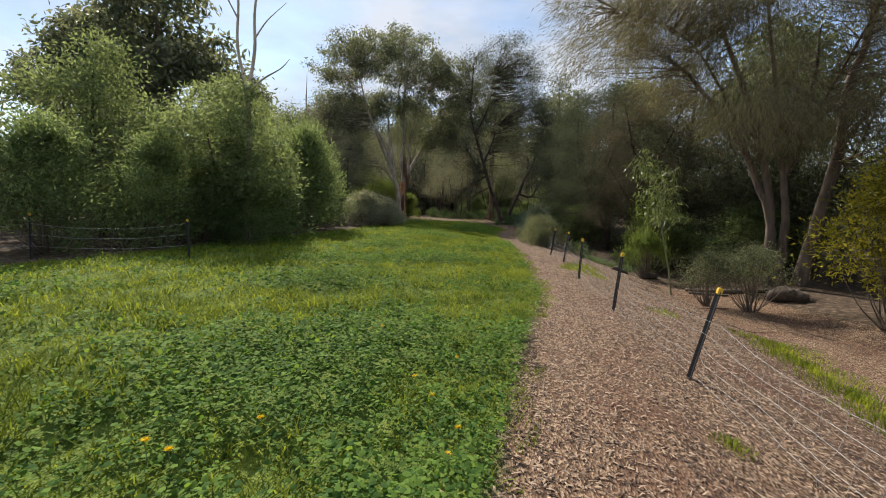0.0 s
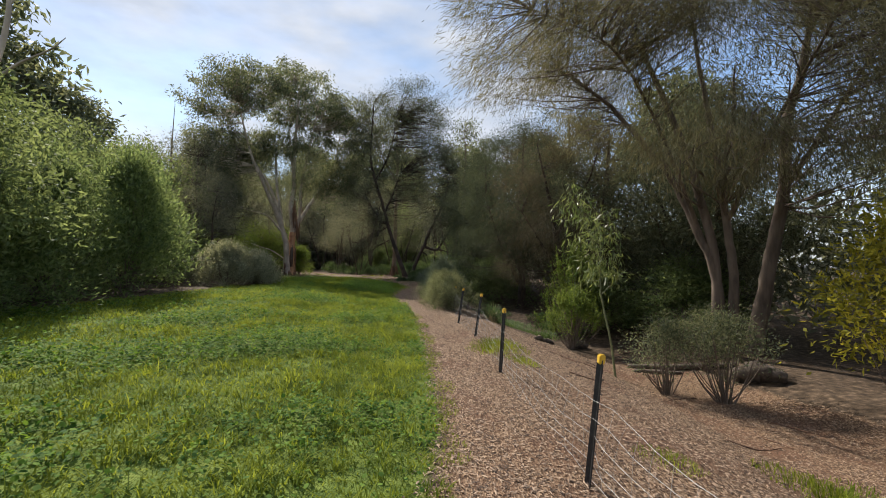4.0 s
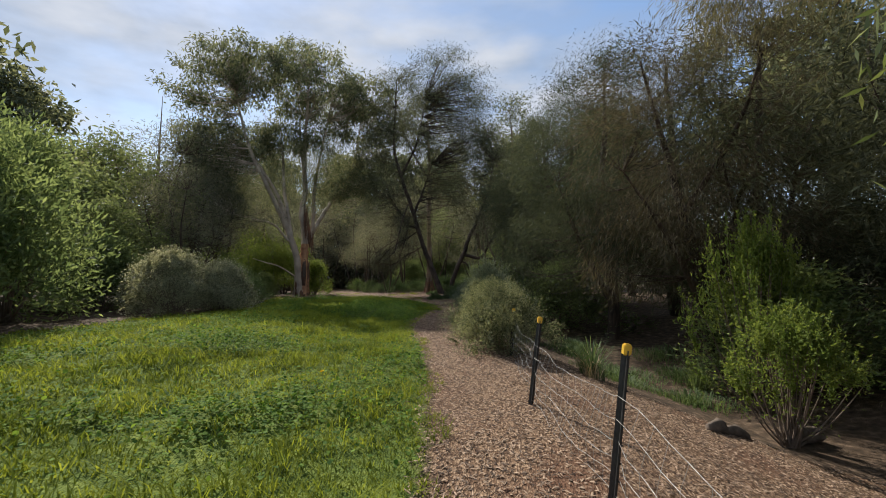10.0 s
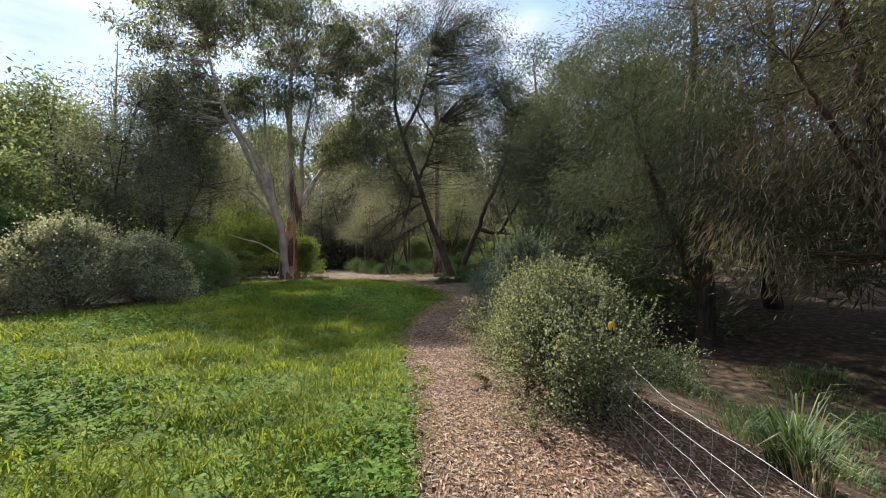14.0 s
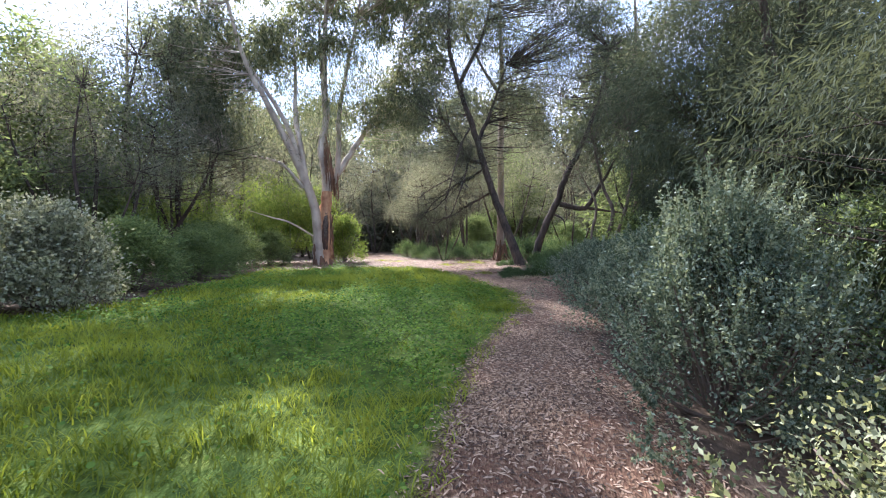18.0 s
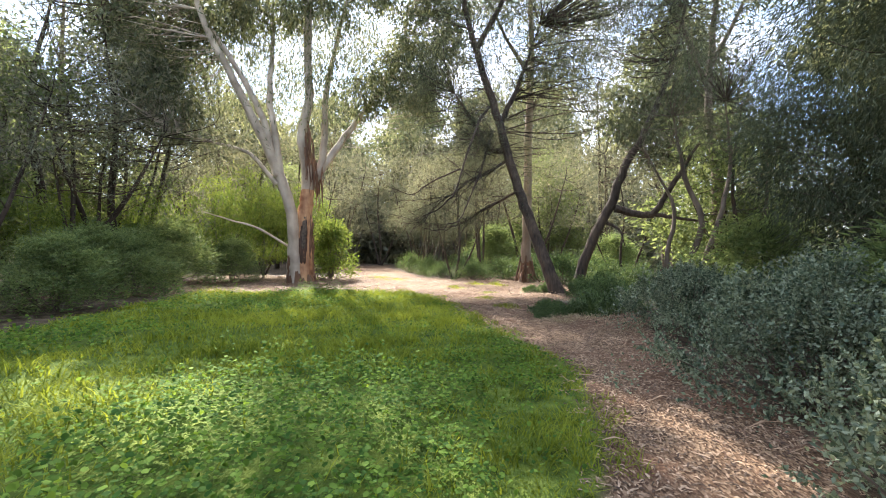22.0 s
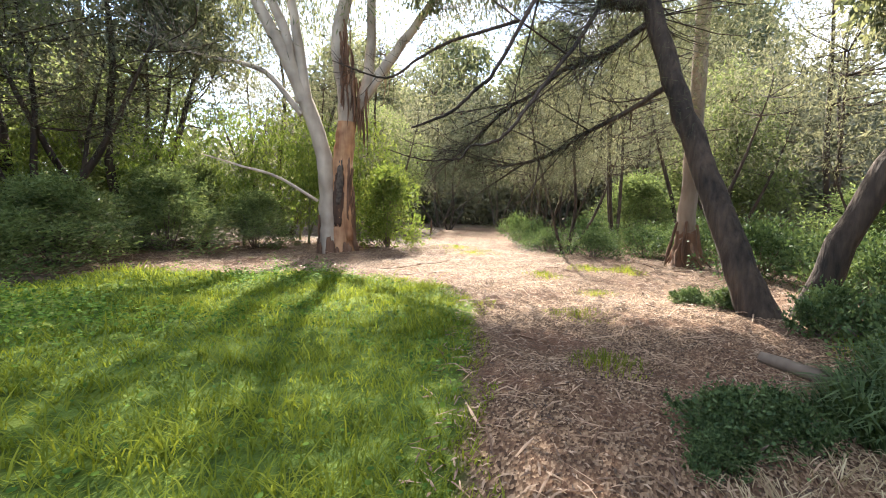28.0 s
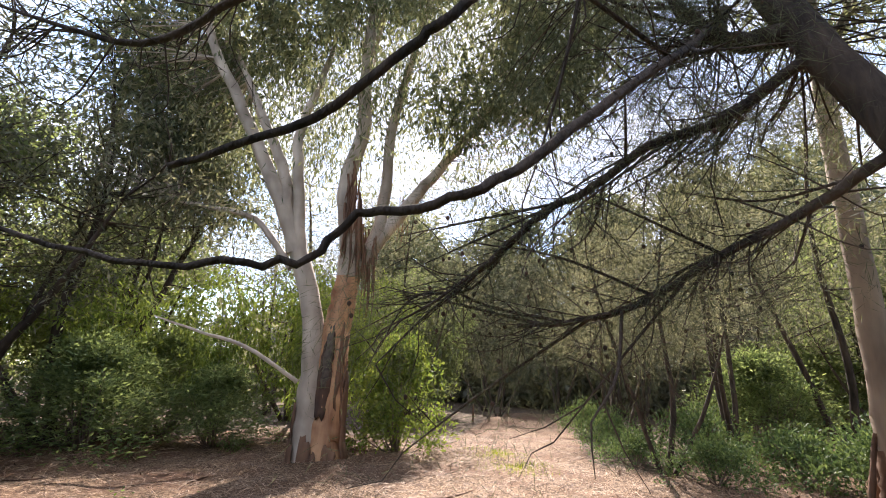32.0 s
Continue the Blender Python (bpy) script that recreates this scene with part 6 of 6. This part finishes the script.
for k, (x, y, r, h) in enumerate([(3.4, 34.85, 0.30, 0.13), (2.0, 39.4, 0.40, 0.12), (2.95, 36.5, 0.42, 0.08), (2.6, 40.6, 0.4, 0.16), (3.3, 40.8, 0.4, 0.18), (3.6, 12.4, 0.4, 0.18), (3.9, 13.0, 0.45, 0.22), (4.1, 11.9, 0.3, 0.16), (4.3, 13.4, 0.5, 0.2), (4.0, 8.0, 0.3, 0.1),
                                  (2.1, 3.1, 0.14, 0.09), (3.0, 38.2, 0.32, 0.09), (-0.6, 42.6, 0.7, 0.1), (-1.6, 43.8, 0.8, 0.1), (5.6, 35.6, 0.5, 0.3)]):
    blade_clump("grass_tuft", "small green grass tuft growing through the mulch", x, y, int(90 + 700 * r), r * 1.15, h, 0.006, GRASS, 200 + k)["kind"] = "stuff"
for k, (x, y) in enumerate([(5.2, 4.6), (5.6, 5.8), (5.9, 7.0), (5.0, 3.4), (6.3, 8.2)]):
    blade_clump("grass_patch", "bright green grass in the bed of the gully", x, y, 900, 0.85, 0.16, 0.010, GRASS, 230 + k)["kind"] = "stuff"
for k, (x, y) in enumerate([(7.2, 20.6), (6.6, 22.0), (7.2, 23.4), (6.8, 25.2), (8.4, 20.6), (7.6, 18.9), (6.5, 19.7), (9.0, 22.3), (9.2, 19.6)]):
    blade_clump("bank_grass", "shaded dark-green grass on the bank of the gully", x, y, 620, 0.8, 0.24, 0.013, LUSH, 270 + k, 1.0)["kind"] = "stuff"
for k, (x, y, r, h) in enumerate([(4.85, 34.45, 0.3, 0.30), (5.2, 34.75, 0.42, 0.40), (5.35, 34.6, 0.5, 0.42), (5.1, 34.3, 0.35, 0.34), (5.7, 35.3, 0.5, 0.42), (5.9, 34.9, 0.5, 0.5)]):
    blade_clump("strap_grass", "rank dark-green strappy grass beside the path", x, y, 520, r, h, 0.017, LUSH, 250 + k, 1.1)["kind"] = "stuff"
for k, (x, y, r) in enumerate([(4.55, 33.75, 0.4), (5.0, 33.9, 0.4), (4.25, 33.3, 0.3)]):
    blade_clump("dry_grass", "flattened straw-coloured dead grass", x, y, 150, r, 0.12, 0.006, STRAW, 260 + k, 2.4)["kind"] = "stuff"
herb = shrub("leafy_weed", "low dark-green small-leaved plant beside the path", 4.12, 33.9, 0.24, 0.22, 0.27, LUSH, stems=26, clumps=80, per=44, ln=0.028, wd=0.016, spread=0.06, seed=95, sprigs=0.09)
again(herb, [(4.40, 34.15, 70, 0.9, 0.9), (4.55, 37.3, 200, 1.0, 0.8), (4.2, 37.6, 260, 0.8, 0.7), (5.25, 36.3, 320, 1.2, 1.5), (5.7, 36.0, 30, 1.6, 1.9), (4.0, 33.6, 110, 0.6, 0.6)], "leafy weeds by the path")
blade_clump("tussock", "pale strappy tussock grass beside the fence", 5.6, 18.6, 50, 0.16, 0.5, 0.008, STRAW, 240, 1.0, "tussock")
blade_clump("tussock", "green strappy tussock grass beside the fence", 5.72, 18.8, 260, 0.2, 0.72, 0.012, LUSH, 241, 1.0, "tussock")
blade_clump("tussock", "drooping green tussock in the gully", 8.3, 19.8, 190, 0.2, 0.7, 0.014, GREEN_LEAF, 242, 1.0, "tussock")


def dandelion(x, y, h, seed):
    """A stalk with a ring of narrow yellow petals."""
    rng = np.random.default_rng(seed)
    e = tagged(base_of("dandelion", x, y), "yellow dandelion flower on a thin stalk in the lawn", "flower", "dandelions in the lawn")
    v, f = tube(spline([(0, 0, 0), (0.01, 0, h * 0.5), (0.0, 0.01, h)], 3), [0.003, 0.0025, 0.002], 5)
    under(new("stalk", bare_build("stalk", v, [f], STEM)), e)
    n = 34
    a = np.arange(n) * 2.4
    d = unit(np.stack([np.cos(a), np.sin(a), 0.15 + 0.9 * np.linspace(1, 0, n) ** 2], 1))
    v, f = leaf_quads(rng, np.tile([[0, 0.01, h]], (n, 1)), d, 0.026, 0.009)
    under(new("petals", bare_build("petals", v, [f], PETAL)), e)


for k, (x, y) in enumerate([(-1.05, 2.55), (-1.35, 2.15), (-1.48, 2.17), (0.12, 2.75), (-0.05, 3.15), (0.05, 2.35), (-0.2, 3.5), (-0.6, 4.6), (0.15, 3.9), (1.6, 16.6)]):
    dandelion(x, y, 0.16 + 0.02 * (k % 3), 300 + k)

# loose bark shed round the tall gum's foot
shed = np.random.default_rng(9)
for k in range(9):
    a = shed.uniform(0, 6.283)
    r0, r1 = shed.uniform(0.22, 0.3), shed.uniform(0.36, 0.75)
    x0, y0 = 4.5, 42.66
    pts = [(x0 + r0 * math.cos(a), y0 + r0 * math.sin(a), float(height(x0, y0)) + shed.uniform(0.5, 1.1)), (x0 + r0 * 1.7 * math.cos(a), y0 + r0 * 1.7 * math.sin(a), float(height(x0, y0)) + 0.3),
           (x0 + r1 * math.cos(a + 0.2), y0 + r1 * math.sin(a + 0.2), float(height(x0 + r1 * math.cos(a), y0 + r1 * math.sin(a))) + 0.02)]
    v, f = tube(spline(pts, 4), [0.03, 0.045, 0.012], 5, 0.3, shed)
    tagged(new("bark_strip", bare_build("bark_strip", v, [f], STRIP_BARK)), "curling brown bark strip shed from the gum", "bark", "shed bark strips")
# dead sticks on the ground
stick = np.random.default_rng(19)
for k in range(46):
    x, y = stick.uniform(-6.5, 5.5), stick.uniform(33.5, 44)
    if k > 30:
        x, y = stick.uniform(4.2, 9), stick.uniform(6, 18)
    if float(on_lawn(x, y)) > -0.1:
        continue
    a, ln = stick.uniform(0, 6.283), stick.uniform(0.3, 1.1)
    pts = [(x + t * ln * math.cos(a + 0.3 * t), y + t * ln * math.sin(a + 0.3 * t)) for t in (-0.5, 0, 0.5)]
    v, f = tube(spline([(p, q, float(height(p, q)) + 0.012) for p, q in pts], 4), [0.012, 0.010, 0.004], 6, 0.1, stick)
    tagged(new("stick", bare_build("stick", v, [f], STRIP_BARK, True)), "thin dry stick lying on the ground", "stick", "fallen sticks")

grass_field()
weed_field()
splinters("wood_chips", "coarse brown bark chips covering the path", 330000, (-3, 11, -1, 44), chip_rule, (0.022, 0.070), (0.006, 0.017), 0.006, CHIP, 14)
splinters("fallen_leaves", "fallen dry gum leaves and bark on the ground", 56000, (-9, 7, 0, 48), leaf_rule, (0.04, 0.11), (0.007, 0.017), 0.004, DRY_LEAF, 15, 0.01)
splinters("bark_ribbons", "long curled strips of shed gum bark on the ground", 9500, (-7, 6, 28, 46), leaf_rule, (0.10, 0.34), (0.006, 0.017), 0.005, RIBBON, 16, 0.014)
